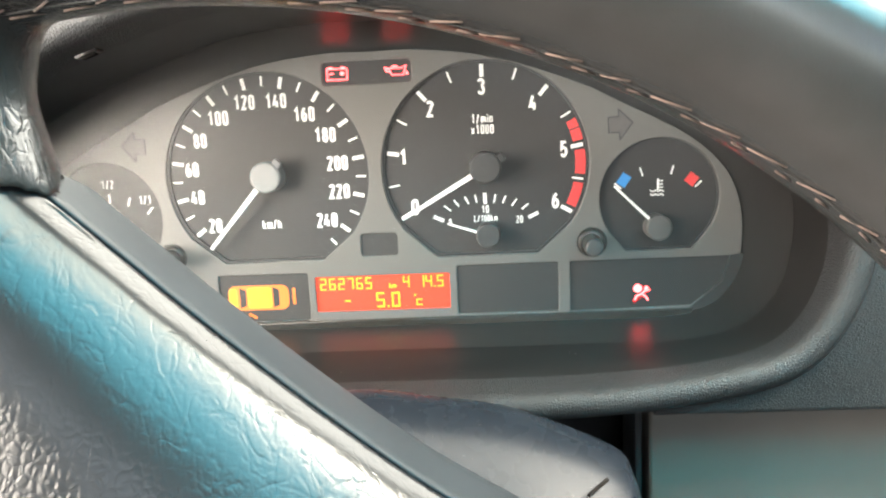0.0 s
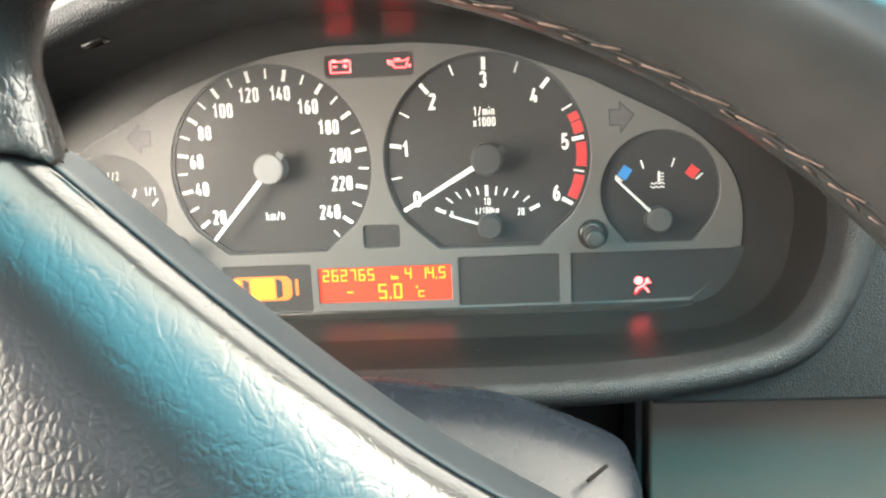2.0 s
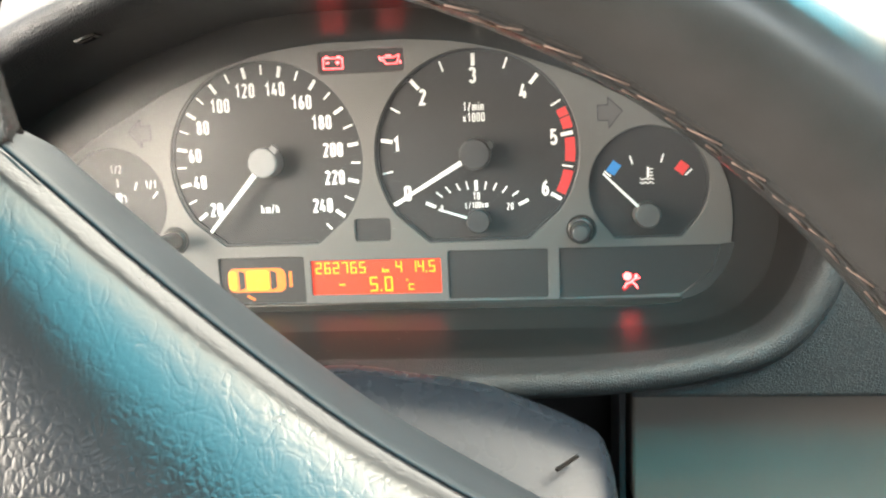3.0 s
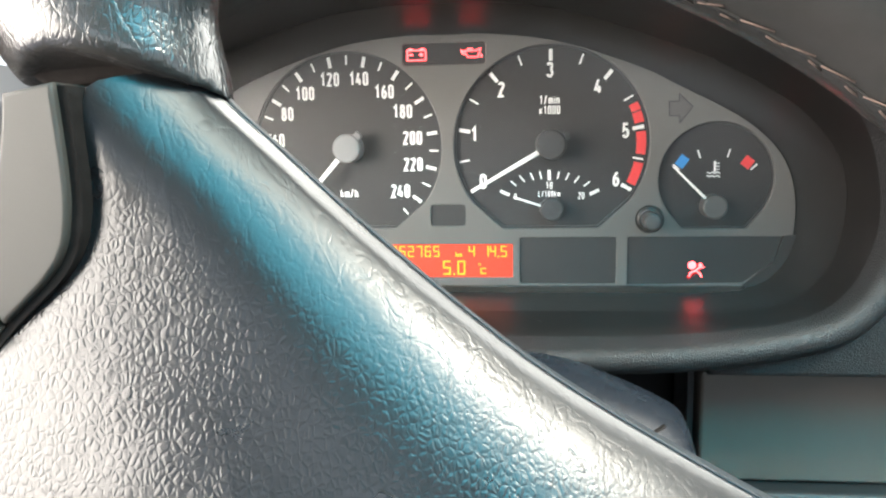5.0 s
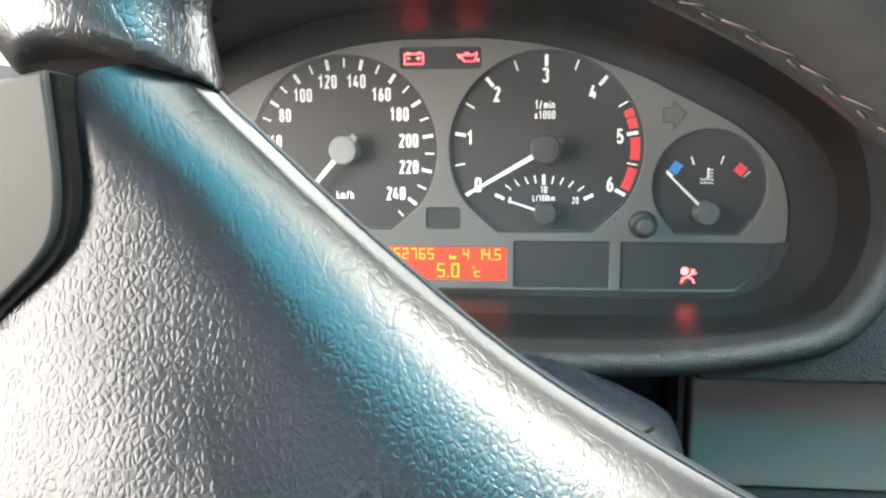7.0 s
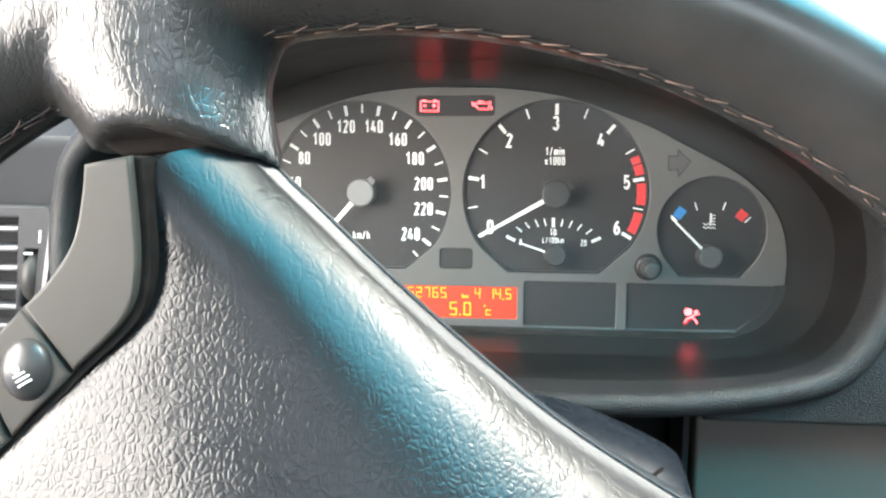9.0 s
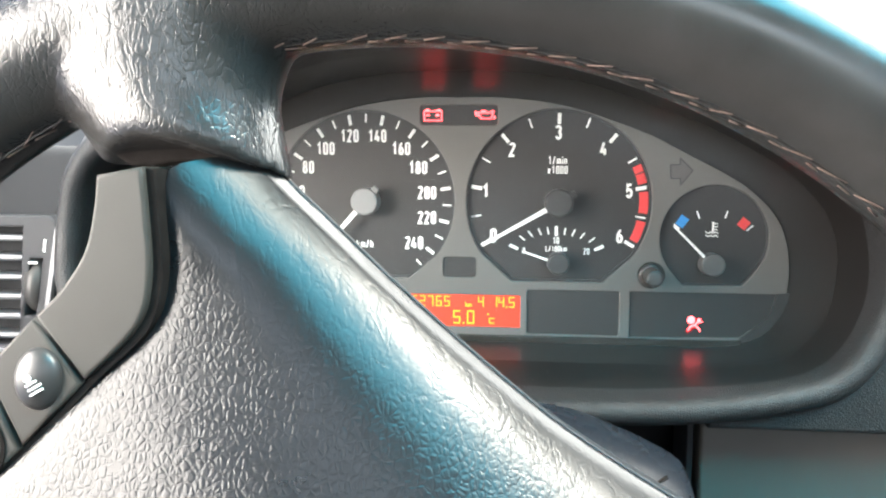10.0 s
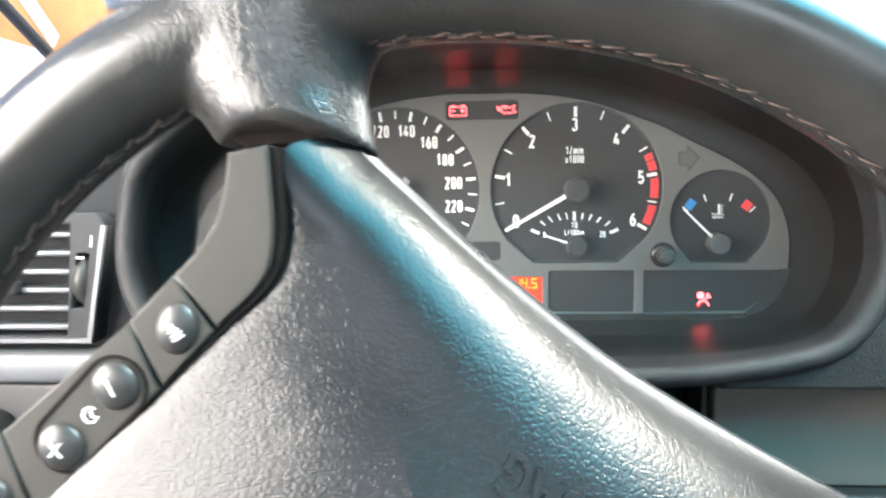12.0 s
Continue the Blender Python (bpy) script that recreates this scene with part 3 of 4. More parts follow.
# Dim glowing strokes behind the symbols imitate the halo round lit lamps.
for name, lines in (("battery", [(-0.0185, 0.0460), (-0.0095, 0.0460), (-0.0095, 0.0413), (-0.0185, 0.0413), (-0.0185, 0.0460)]), ("oil", [(0.0077, 0.0453), (0.0146, 0.0451), (0.0169, 0.0460), (0.0157, 0.0423), (0.0107, 0.0423), (0.0091, 0.0451)]), ("airbag", [(0.1185, -0.0590), (0.1236, -0.0594), (0.1208, -0.0626), (0.1172, -0.0655)])):
    part("painted_halo", joined(stroke(lines, 0.0011 if name != "airbag" else 0.0020), LIT + 0.00016, LIT + 0.00012), HALO, cluster)

# display
part("display", slab([rounded(-0.0318, 0.0326, -0.0660, -0.0479, 0.0006)], 0.0040, 0.0015), LCD, cluster, "red backlit odometer display")
SEGMENTS = {"0": "abcdef", "1": "bc", "2": "abged", "4": "fgbc", "5": "afgcd", "6": "afgedc", "7": "abc", "C": "gde"}


def digit(ch, x, z, wide, high):
    h, w, t = high / 2, wide / 2, high * 0.13
    lines = {"a": ((x - w, z + h), (x + w, z + h)), "b": ((x + w, z + h), (x + w, z)), "c": ((x + w, z), (x + w, z - h)), "d": ((x - w, z - h), (x + w, z - h)),
             "e": ((x - w, z - h), (x - w, z)), "f": ((x - w, z), (x - w, z + h)), "g": ((x - w, z), (x + w, z))}
    part("display_digit", joined([o for s in SEGMENTS[ch] for o in stroke(lines[s], t)], 0.0014, 0.0013), DIGIT, cluster)


for ch, x in zip("262765", (-0.0277, -0.0234, -0.0191, -0.0148, -0.0105, -0.0062)):
    digit(ch, x, -0.0523, 0.0024, 0.0050)
for ch, x in zip("4145", (0.0116, 0.0186, 0.0222, 0.0276)):
    digit(ch, x, -0.0523, 0.0024, 0.0050)
part("display_mark", joined([bar(0.0249, -0.0549, 0, 0.0008, 0.0008)], 0.0014, 0.0013), DIGIT, cluster)
part("display_mark", text_mesh("km", 0.0051, -0.0538, 0.0024, 0.8, 0.0013, 0.06), DIGIT, cluster)
for ch, x in (("5", -0.0010), ("0", 0.0063)):
    digit(ch, x, -0.0606, 0.0031, 0.0064)
part("display_mark", joined([bar(0.0026, -0.0638, 0, 0.0009, 0.0009)], 0.0014, 0.0013), DIGIT, cluster)
part("display_mark", joined([bar(-0.0166, -0.0606, 90, 0.0030, 0.0008)], 0.0014, 0.0013), DIGIT, cluster)
digit("C", 0.0174, -0.0610, 0.0024, 0.0050)
part("display_mark", joined(stroke([(0.0150, -0.0585), (0.0158, -0.0585), (0.0158, -0.0592), (0.0150, -0.0592), (0.0150, -0.0585)], 0.0003), 0.0014, 0.0013), DIGIT, cluster)

# check-control car seen from above
car = part("check_symbol", slab([rounded(-0.0735, -0.0445, -0.0634, -0.0515, 0.0035)], 0.0012, 0.0010), CAR_ORANGE, cluster, "orange car outline warning symbol")
part("car_roof", slab([rounded(-0.0640, -0.0530, -0.0622, -0.0527, 0.001)], 0.0010, 0.0008), CAR_YELLOW, car)
part("car_bonnet", slab([rounded(-0.0730, -0.0695, -0.0620, -0.0530, 0.001)], 0.0010, 0.0008), CAR_YELLOW, car)
for x0, x1 in ((-0.0680, -0.0650), (-0.0520, -0.0490)):
    part("car_glass", slab([[(x0, -0.0625), (x1, -0.0612), (x1, -0.0537), (x0, -0.0524)]], 0.0010, 0.0008), BLACK, car)
part("lamp_bar", joined([bar(-0.0420, -0.0572, 0, 0.0078, 0.0014), bar(-0.0625, -0.0662, 120, 0.0042, 0.0012)], 0.0012, 0.0010), CAR_ORANGE, car)

# turn arrows, knobs
LEFT_ARROW = [(-0.1156, 0.0165), (-0.1093, 0.0225), (-0.1093, 0.0192), (-0.1047, 0.0192), (-0.1050, 0.0124), (-0.1096, 0.0124), (-0.1099, 0.0091)]
for outline in (LEFT_ARROW, [(-x + 0.0008, z) for x, z in LEFT_ARROW]):
    a = part("turn_arrow", slab([outline], 0.0006, -0.0002, 0.0001), ARROW, cluster, "unlit turn signal arrow")
    # Dark outline: shade at the recessed arrow's edge put in as strokes.
    part("arrow_edge_shade", joined([o for i in range(7) for o in stroke([outline[i], outline[(i + 1) % 7]], 0.0005)], 0.0, -0.0003), HUB_DARK, a)
for s in (1, -1):
    k = part("reset_knob", rod((s * 0.0977, 0.002, -0.0365), (s * 0.0955, -0.0215, -0.0355), 0.0042, 0.0040, 24, 0.0014), STICK, cluster, "grey plastic reset stick")
    part("collar", rod((s * 0.0977, 0.001, -0.0365), (s * 0.0973, -0.003, -0.0363), 0.0074, 0.0060, 24, 0.0012), KNOB, k, "glossy brown-black collar")

# well between face and cover
HALF_WELL = [(0, -0.075), (0.082, -0.075), (0.143, -0.073), (0.167, -0.058), (0.1745, -0.033), (0.171, -0.008), (0.153, 0.014), (0.121, 0.033),
             (0.097, 0.043), (0.057, 0.0565), (0.024, 0.0612), (0, 0.0616)]
WELL_Y = -0.030
well_loop = curve_through(mirror(HALF_WELL), 5)
rings = []
for k in range(7):
    s = k / 6
    w = (1 - s) * face_loop + s * well_loop
    rings.append([(x, 0.004 + s * (WELL_Y - 0.004), z) for x, z in w])
part("well", loft(rings), WELL, cluster, "dark brown-black plastic well")
cover = []
for s, y in ((1.0, -0.0296), (0.93, -0.0300), (0.8, -0.0303), (0.6, -0.0306), (0.35, -0.0308), (0.1, -0.0309)):
    cover.append([(x * s, y, -0.008 + (z + 0.008) * s) for x, z in well_loop])
part("clear_cover", loft(cover, False, True), LENS, cluster, "clear plastic cover with a film imitating veiling glare")

# ---- dashboard ----
dash = thing("dashboard", "black grained vinyl dashboard with instrument hood", "dashboard")
HALF_LIP = [(0, -0.066, -0.0862), (0.085, -0.066, -0.0857), (0.139, -0.066, -0.0790), (0.166, -0.065, -0.0680), (0.182, -0.063, -0.040), (0.181, -0.062, -0.008),
            (0.170, -0.068, 0.016), (0.142, -0.078, 0.036), (0.115, -0.085, 0.047), (0.066, -0.093, 0.061), (0.028, -0.095, 0.067), (0, -0.095, 0.068)]
lip_loop = curve_through(mirror(HALF_LIP), 5)
nrm = []
for i in range(len(lip_loop)):
    d = lip_loop[(i + 1) % len(lip_loop)] - lip_loop[i - 1]
    nrm.append(np.array((d[2], 0, -d[0])) / math.hypot(d[0], d[2]))
nrm = np.array(nrm)
lip_loop = lip_loop - nrm * 0.0045
lip_loop[:, 0] = np.where(lip_loop[:, 0] < 0, lip_loop[:, 0] * 0.94, lip_loop[:, 0])
left = (lip_loop[:, 0] < -0.12)[:, None] * 0.5
well3 = np.stack([well_loop[:, 0], np.full(len(well_loop), WELL_Y), well_loop[:, 1]], 1)
rings = []
for s in (0, 0.15, 0.4, 0.7, 0.92):
    rings.append((1 - s) * well3 + s * lip_loop)
for a in np.linspace(0, 180, 7):
    rings.append(lip_loop + nrm * (0.0055 * (1 - math.cos(radians(a)))) + np.array((0, -0.0055 * math.sin(radians(a)), 0)))
low = np.clip((-lip_loop[:, 2] - 0.05) / 0.03, 0, 1)[:, None]
side = lip_loop + nrm * 0.011
rings.append(side + nrm * (0.014 - 0.012 * low) * (1 - left) + np.array((0, 0.012, 0)))
rings.append(side + nrm * (0.034 - 0.031 * low) * (1 - left) + np.array((0, 0.045, 0)))
rings.append(side + nrm * (0.050 - 0.046 * low) * (1 - left) + np.array((0, 0.10, 0)))
rings = [[tuple(p) for p in r] for r in rings]
part("hood_lining", loft(rings[:4]), WELL, dash, "smooth dark inner wall of the hood")
part("hood", loft(rings[3:-3]), VINYL, dash, "grained black instrument hood")
part("hood_side", loft(rings[-4:]), SHELL, dash, "grey grained hood side")
clip = part("hood_clip", box(-0.0042, 0.0042, -0.0028, 0.0028, -0.0010, 0.0010, 0.0005), KNOB, dash, "small dark clip under the hood", at=Matrix.Translation((-0.0846, -0.0765, 0.0495)) @ Matrix.Rotation(radians(-17.5), 4, "Y"))
part("clip_slot", box(-0.0024, 0.0024, -0.0012, 0.0012, -0.0014, -0.0009, 0.0002), GROOVE, clip)
part("top_left", box(-0.46, -0.17, 0.03, 0.70, 0.0, 0.026, 0.010, 4), VINYL, dash, "grained dashboard top")
part("top", box(-0.17, 0.94, 0.03, 0.70, 0.015, 0.055, 0.015, 4), VINYL, dash, "grained dashboard top")
edge = [(p[0], p[2]) for p in lip_loop + nrm * 0.0075 if p[0] > 0.10 and p[2] < 0.022]
part("fascia_right", slab([edge + [(0.94, edge[-1][1]), (0.94, -0.0930), (edge[0][0], -0.0930)]], 0.06, -0.066, 0.002), VINYL, dash, "grained black fascia")
part("lower_fascia", box(0.27, 0.94, -0.03, 0.06, -0.30, -0.0950, 0.01, 3), BLACK, dash)
part("fascia_left", box(-0.46, -0.165, 0.028, 0.10, -0.30, 0.0295, 0.008, 4), FASCIA, dash, "dark grey grained fascia")
part("under_panel", box(-0.165, 0.20, 0.0, 0.06, -0.30, -0.093), BLACK, dash)
part("side_panel", slab([rounded(0.1145, 0.26, -0.150, -0.0990, 0.003)], -0.005, -0.040, 0.0015), PANEL, dash, "smooth grey lower panel")
part("knee_panel", box(0.10, 0.28, -0.050, 0.0, -0.30, -0.1505, 0.004, 3), BLACK, dash)
part("bracket", slab([[(0.090, -0.094), (0.1125, -0.094), (0.1125, -0.20), (0.1095, -0.20), (0.1095, -0.0985), (0.090, -0.0985)]], -0.01, -0.036, 0.0006), BLACK, dash)
part("trim_strip", box(-0.46, -0.19, 0.002, 0.03, -0.112, -0.094, 0.003, 3), CHROME, dash, "light grey trim strip")
part("switch_panel", box(-0.46, -0.19, 0.008, 0.03, -0.20, -0.113, 0.003, 3), BLACK, dash, "black light switch panel")

# ---- air vent ----
vent = thing("air_vent", "silver-grey side air vent with light horizontal slats", "air vent", (-0.285, 0.015, -0.05))
vx = vent.location
back = Matrix.Translation(-vx)


def vent_part(name, me, material, label=""):
    if not isinstance(me, bpy.types.Mesh):
        me = mesh_of(me, name)
    me.transform(back)
    return part(name, me, material, vent, label)


V_OUT = [(-0.352, -0.0895), (-0.352, -0.0105), (-0.232, -0.0105), (-0.2255, -0.018), (-0.2385, -0.0895)]
vent_part("frame", slab([V_OUT, [(-0.346, -0.085), (-0.346, -0.017), (-0.2485, -0.017), (-0.2545, -0.085)], [(-0.2435, -0.068), (-0.2375, -0.035), (-0.2445, -0.035), (-0.2505, -0.068)]], 0.03, 0.013, 0.0012), VENT_GREY, "silver-grey vent frame")
vent_part("frame_trim", slab([[(-0.2385, -0.0895), (-0.2255, -0.018), (-0.2285, -0.018), (-0.2412, -0.0865), (-0.352, -0.0865), (-0.352, -0.0895)]], 0.02, 0.0115, 0.0005), CHROME, "bright edge trim")
for k in range(6):
    z = -0.0235 - 0.0113 * k
    vent_part("slat", box(-0.348, -0.2475 - 0.0011 * k, 0.0145, 0.032, z - 0.0018, z + 0.0018, 0.0010), CHROME)
for k in range(5):
    x = -0.335 + 0.020 * k
    vent_part("vane", box(x - 0.0006, x + 0.0006, 0.034, 0.05, -0.086, -0.015), BLACK)
vent_part("duct", box(-0.35, -0.243, 0.05, 0.06, -0.088, -0.012), BLACK)
bm = rod((-0.2480, 0.0265, -0.0515), (-0.2410, 0.0265, -0.0515), 0.0165, 0.0165, 120)
for v in bm.verts:
    ang = math.atan2(v.co.y - 0.0265, v.co.z + 0.0515)
    if round(math.degrees(ang) / 3) % 2:
        v.co.y = 0.0265 + (v.co.y - 0.0265) * 0.955
        v.co.z = -0.0515 + (v.co.z + 0.0515) * 0.955
vent_part("thumb_wheel", bm, STICK, "ribbed thumb wheel")
vent_part("mark", joined([bar(-0.2355, -0.0275, 8, 0.007, 0.0011)], 0.013, 0.0125), WHITE)
vent_part("wheel_mark", joined([bar(-0.2425, -0.0372, 90, 0.0050, 0.0013)], 0.0125, 0.0118), WHITE)
vent_part("air_tab", box(-0.300, -0.282, 0.008, 0.02, -0.060, -0.052, 0.002), BLACK, "black slat tab")

# ---- light switch ----
switch = thing("light_switch", "black rotary light switch with a white lamp symbol", "light switch", (-0.30, 0.008, -0.145))
part("knob", rod((0, 0, 0), (0, -0.02, 0), 0.016, 0.014, 32, 0.002), BLACK, switch)
part("symbol", joined([bar(0.036, 0.021, 0, 0.004, 0.0008), bar(0.033, 0.0225, 90, 0.003, 0.0006), bar(0.033, 0.0205, 90, 0.003, 0.0006)] + stroke([(0.036, 0.023), (0.039, 0.022), (0.039, 0.020), (0.036, 0.019)], 0.0006), 0.0, -0.0004), WHITE, switch)

# ---- steering column cover ----
column = thing("column_cover", "dark satin plastic steering column cover with dust", "column cover", (0.0, -0.11, -0.10))
COVER = [(-0.10, -0.20), (-0.098, -0.115), (-0.088, -0.095), (-0.05, -0.080), (0.0, -0.0765)] + [(0.0289, -0.0802), (0.0528, -0.0841), (0.0755, -0.0925), (0.0932, -0.1012), (0.0994, -0.1084), (0.1027, -0.128)] + [(0.106, -0.20)]
cover_loop = curve_through(COVER, 6, False)
COVER_FALL = ((-0.070, 0.985, 0.0), (-0.0715, 0.995, 0.0), (-0.074, 1.0, 0.0), (-0.080, 1.0, 0.0006), (-0.086, 1.0, 0.0030), (-0.092, 1.0, 0.0068), (-0.100, 1.0, 0.0125), (-0.110, 1.0, 0.0200), (-0.125, 1.0, 0.0312), (-0.140, 1.0, 0.0425), (-0.168, 1.0, 0.0635), (-0.170, 0.99, 0.0645))
rings = [[(x * k, y + 0.11, (z + 0.12) * k - 0.02 - fall * (1 if z > -0.19 else 0)) for x, z in cover_loop] for y, k, fall in COVER_FALL]
part("shell", loft(rings, True, True), SATIN, column)
notch = box(-0.0006, 0.0006, -0.0060, 0.0060, -0.0008, 0.0004, 0.0002)
part("slot", notch, GROOVE, column, "dark slot in the cover", at=Matrix.Translation((0.0832, 0.0093, -0.0020)) @ Matrix.Rotation(radians(24), 4, "Y") @ Matrix.Rotation(radians(22), 4, "X") @ Matrix.Rotation(radians(-35), 4, "Z"))

# ---- steering wheel ----
WC = Vector((-0.0028, -0.205, -0.124))
RIM_R, TUBE = 0.1815, 0.0165
wheel = thing("steering_wheel", "black leather steering wheel turned a quarter round", "steering wheel", WC)
off = Matrix.Translation(-WC)


def wheel_part(name, me, material, label="", parent=None):
    if not isinstance(me, bpy.types.Mesh):
        me = mesh_of(me, name)
    me.transform(off)
    return part(name, me, material, parent or wheel, label)


bm = bmesh.new()
rings = []
for a in np.linspace(0, 2 * math.pi, 160, endpoint=False):
    rings.append([(WC.x + (RIM_R + TUBE * math.cos(b)) * math.sin(a), WC.y + 0.0175 * math.sin(b), WC.z + (RIM_R + TUBE * math.cos(b)) * math.cos(a)) for b in np.linspace(0, 2 * math.pi, 24, endpoint=False)])
rows = [[bm.verts.new(p) for p in r] for r in rings]
for i in range(160):
    for j in range(24):
        bm.faces.new((rows[i][j], rows[i][(j + 1) % 24], rows[(i + 1) % 160][(j + 1) % 24], rows[(i + 1) % 160][j]))
LEFT = [(-0.102, 0.060), (-0.097, 0.044), (-0.0868, 0.0325), (-0.0785, 0.0262), (-0.0735, 0.0200), (-0.0695, 0.0142)]
RIGHT = [(-0.006, 0.064), (-0.0125, 0.0535), (-0.0235, 0.042), (-0.0285, 0.030), (-0.0276, 0.0205), (-0.0256, 0.0108)]
left_c, right_c = curve_through(LEFT, 5, False), curve_through(RIGHT, 5, False)
prev = None
for (lx, lz), (rx, rz), s in zip(left_c, right_c, np.linspace(0, 1, len(left_c))):
    ring = []
    for b in np.linspace(0, 2 * math.pi, 40, endpoint=False):
        u = 0.5 - 0.5 * math.cos(b)
        up = math.sin(b)
        x, z = lx + (rx - lx) * u, lz + (rz - lz) * u + s * s * 0.0088 * (4 * u * (1 - u)) ** 1.25
        y = -0.2035 - math.copysign(abs(up) ** 1.2, up) * 0.0195
        ring.append(bm.verts.new((x, y, z)))
    if prev:
        for i in range(40):
            bm.faces.new((prev[i], prev[(i + 1) % 40], ring[(i + 1) % 40], ring[i]))
    else:
        bm.faces.new(ring)
    prev = ring
bm.faces.new(prev[::-1])
rim = wheel_part("rim", bm, LEATHER, "black leather rim, worn and creased at the spoke")
mod = rim.modifiers.new("blend", "REMESH")
mod.mode, mod.voxel_size, mod.use_smooth_shade = "VOXEL", 0.0013, True
mod = rim.modifiers.new("soften", "SMOOTH")
mod.factor, mod.iterations = 0.5, 14

# cross stitches along the inside of the rim
bm = rod((-0.0027, 0, -0.0003), (0.0027, 0, 0.0003), 0.00018, 0.00016, 6)
stitch_mesh = mesh_of(bm, "stitch")
stitch_mesh.materials.append(THREAD)
COUNT = 118
for k in range(COUNT):
    for row, tilt in ((-1, 26), (1, -22)):
        a = 2 * math.pi * (k + 0.25 * row) / COUNT
        ob = new("stitch", stitch_mesh)
        b = math.pi + row * 0.05 + 0.30
        r = RIM_R + (TUBE + 0.0002) * math.cos(b)
        a += random.uniform(-0.006, 0.006)
        b += random.uniform(-0.035, 0.035)
        ob.matrix_basis = Matrix.Rotation(a, 4, "Y") @ Matrix.Translation((0, 0.0177 * math.sin(b), r)) @ Matrix.Rotation(radians(tilt + random.uniform(-12, 12)), 4, "Z") @ Matrix.Diagonal((random.uniform(0.8, 1.25), 1, 1, 1))
        ob.parent = rim

bm = loft([[((RIM_R + (TUBE - 0.0001) * math.cos(math.pi + 0.3 + 0.03 * math.cos(b)) - 0.0002 * math.sin(b)) * math.sin(a), 0.0175 * math.sin(math.pi + 0.3 + 0.03 * math.cos(b)) - 0.0003 * math.sin(b), (RIM_R + (TUBE - 0.0001) * math.cos(math.pi + 0.3 + 0.03 * math.cos(b)) - 0.0002 * math.sin(b)) * math.cos(a)) for b in np.linspace(0, 2 * math.pi, 8, endpoint=False)] for a in np.linspace(0, 2 * math.pi, 161)])
part("seam", bm, LEATHER, rim, "raised leather seam")

# airbag pad
PAD_RIGHT = [(-0.0271, 0.0117), (-0.0155, 0.0009), (-0.0024, -0.0114), (0.0164, -0.0279), (0.0363, -0.0439), (0.0559, -0.0567), (0.0823, -0.0722), (0.1078, -0.0862), (0.1352, -0.1013)]
PAD_END = [(0.158, -0.112), (0.158, -0.142), (0.135, -0.162), (0.085, -0.188), (0.02, -0.208), (-0.04, -0.205), (-0.095, -0.185), (-0.132, -0.155), (-0.138, -0.125)]
PAD_LEFT = [(-0.1194, -0.0855), (-0.0794, -0.048), (-0.0651, -0.0337), (-0.0542, -0.0237), (-0.0493, -0.0171), (-0.0477, -0.0097), (-0.0474, -0.0022), (-0.0474, 0.0118), (-0.0445, 0.0149), (-0.0334, 0.0165)]
pad_loop = even(curve_through(PAD_RIGHT + PAD_END + PAD_LEFT, 8), 320)
SPINE = np.array([(-0.033, -0.002), (-0.030, -0.020), (-0.022, -0.045), (0.0, -0.110), (0.06, -0.122), (0.125, -0.124)])


def nearest(p, line):
    best = None
    for a, b in zip(line, line[1:]):
        t = np.clip(np.dot(p - a, b - a) / np.dot(b - a, b - a), 0, 1)
        q = a + t * (b - a)
        if best is None or np.dot(p - q, p - q) < np.dot(p - best, p - best):
            best = q
    return best


def line_depth(points, line):
    """Distance of points to an open line."""
    a, b = line[:-1], line[1:]
    d = b - a
    t = np.clip(((points[:, None] - a) * d).sum(-1) / (d * d).sum(-1), 0, 1)
    return np.sqrt((((a + t[..., None] * d) - points[:, None]) ** 2).sum(-1)).min(1)


FLANK_D = np.array((0.0, 0.0006, 0.0030, 0.0085, 0.0150, 0.0270))
FLANK_SLOPE = np.array((1.55, 1.48, 1.34, 0.99, 0.62, 0.0))
FLANK_FINE = np.linspace(0, 0.027, 271)
FLANK_HIGH = np.concatenate([[0], np.cumsum(np.interp(FLANK_FINE[:-1] + 0.00005, FLANK_D, FLANK_SLOPE) * 0.0001)])


def flank(d):
    """Height of the cover over its concave edge: a short round lip, a long slanting flank, then a slow run-out."""
    return np.interp(d, FLANK_FINE, FLANK_HIGH)


right_line = np.vstack([[(-0.052, 0.0385)], curve_through(PAD_RIGHT + PAD_END[:2], 8, False)])
other_line = curve_through(PAD_END + PAD_LEFT + PAD_RIGHT[:1], 8, False)


def pad_height(q):
    """Depth of the cover: a wide soft roll along its concave edge, a tighter one elsewhere, and a slow swell towards the hub."""
    dr, do = line_depth(q, right_line), line_depth(q, other_line)
    wide = 0.0035 + 0.055 * np.clip((-q[:, 1] - 0.012) / 0.065, 0, 1)
    step = 1.0 - 0.50 * np.clip((-q[:, 1] - 0.042) / 0.045, 0, 1)
    broad = 0.80 + 0.40 * np.clip((-q[:, 1] - 0.01) / 0.07, 0, 1)
    low = broad ** 1.45 * flank(dr / broad) + 0.0026 * np.clip(1.2 - broad, 0, 1) * 2.5 * np.clip(dr / 0.0012, 0, 1) * (step + (1 - step) * np.sin(np.minimum(do / wide, 1) * math.pi / 2) ** 1.1)
    roll = 0.0010 * (1 - np.sqrt(1 - np.clip(1 - do / 0.0075, 0, 1) ** 2)) * np.clip((dr - 0.012) / 0.012, 0, 1)
    return -0.2062 - low + roll - 0.020 * (1 - np.exp(np.minimum(q[:, 1], 0) / 0.08)) * np.clip((dr - 0.008) / 0.042, 0, 1) ** 1.5 * np.sin(np.minimum(do / 0.075, 1) * math.pi / 2)


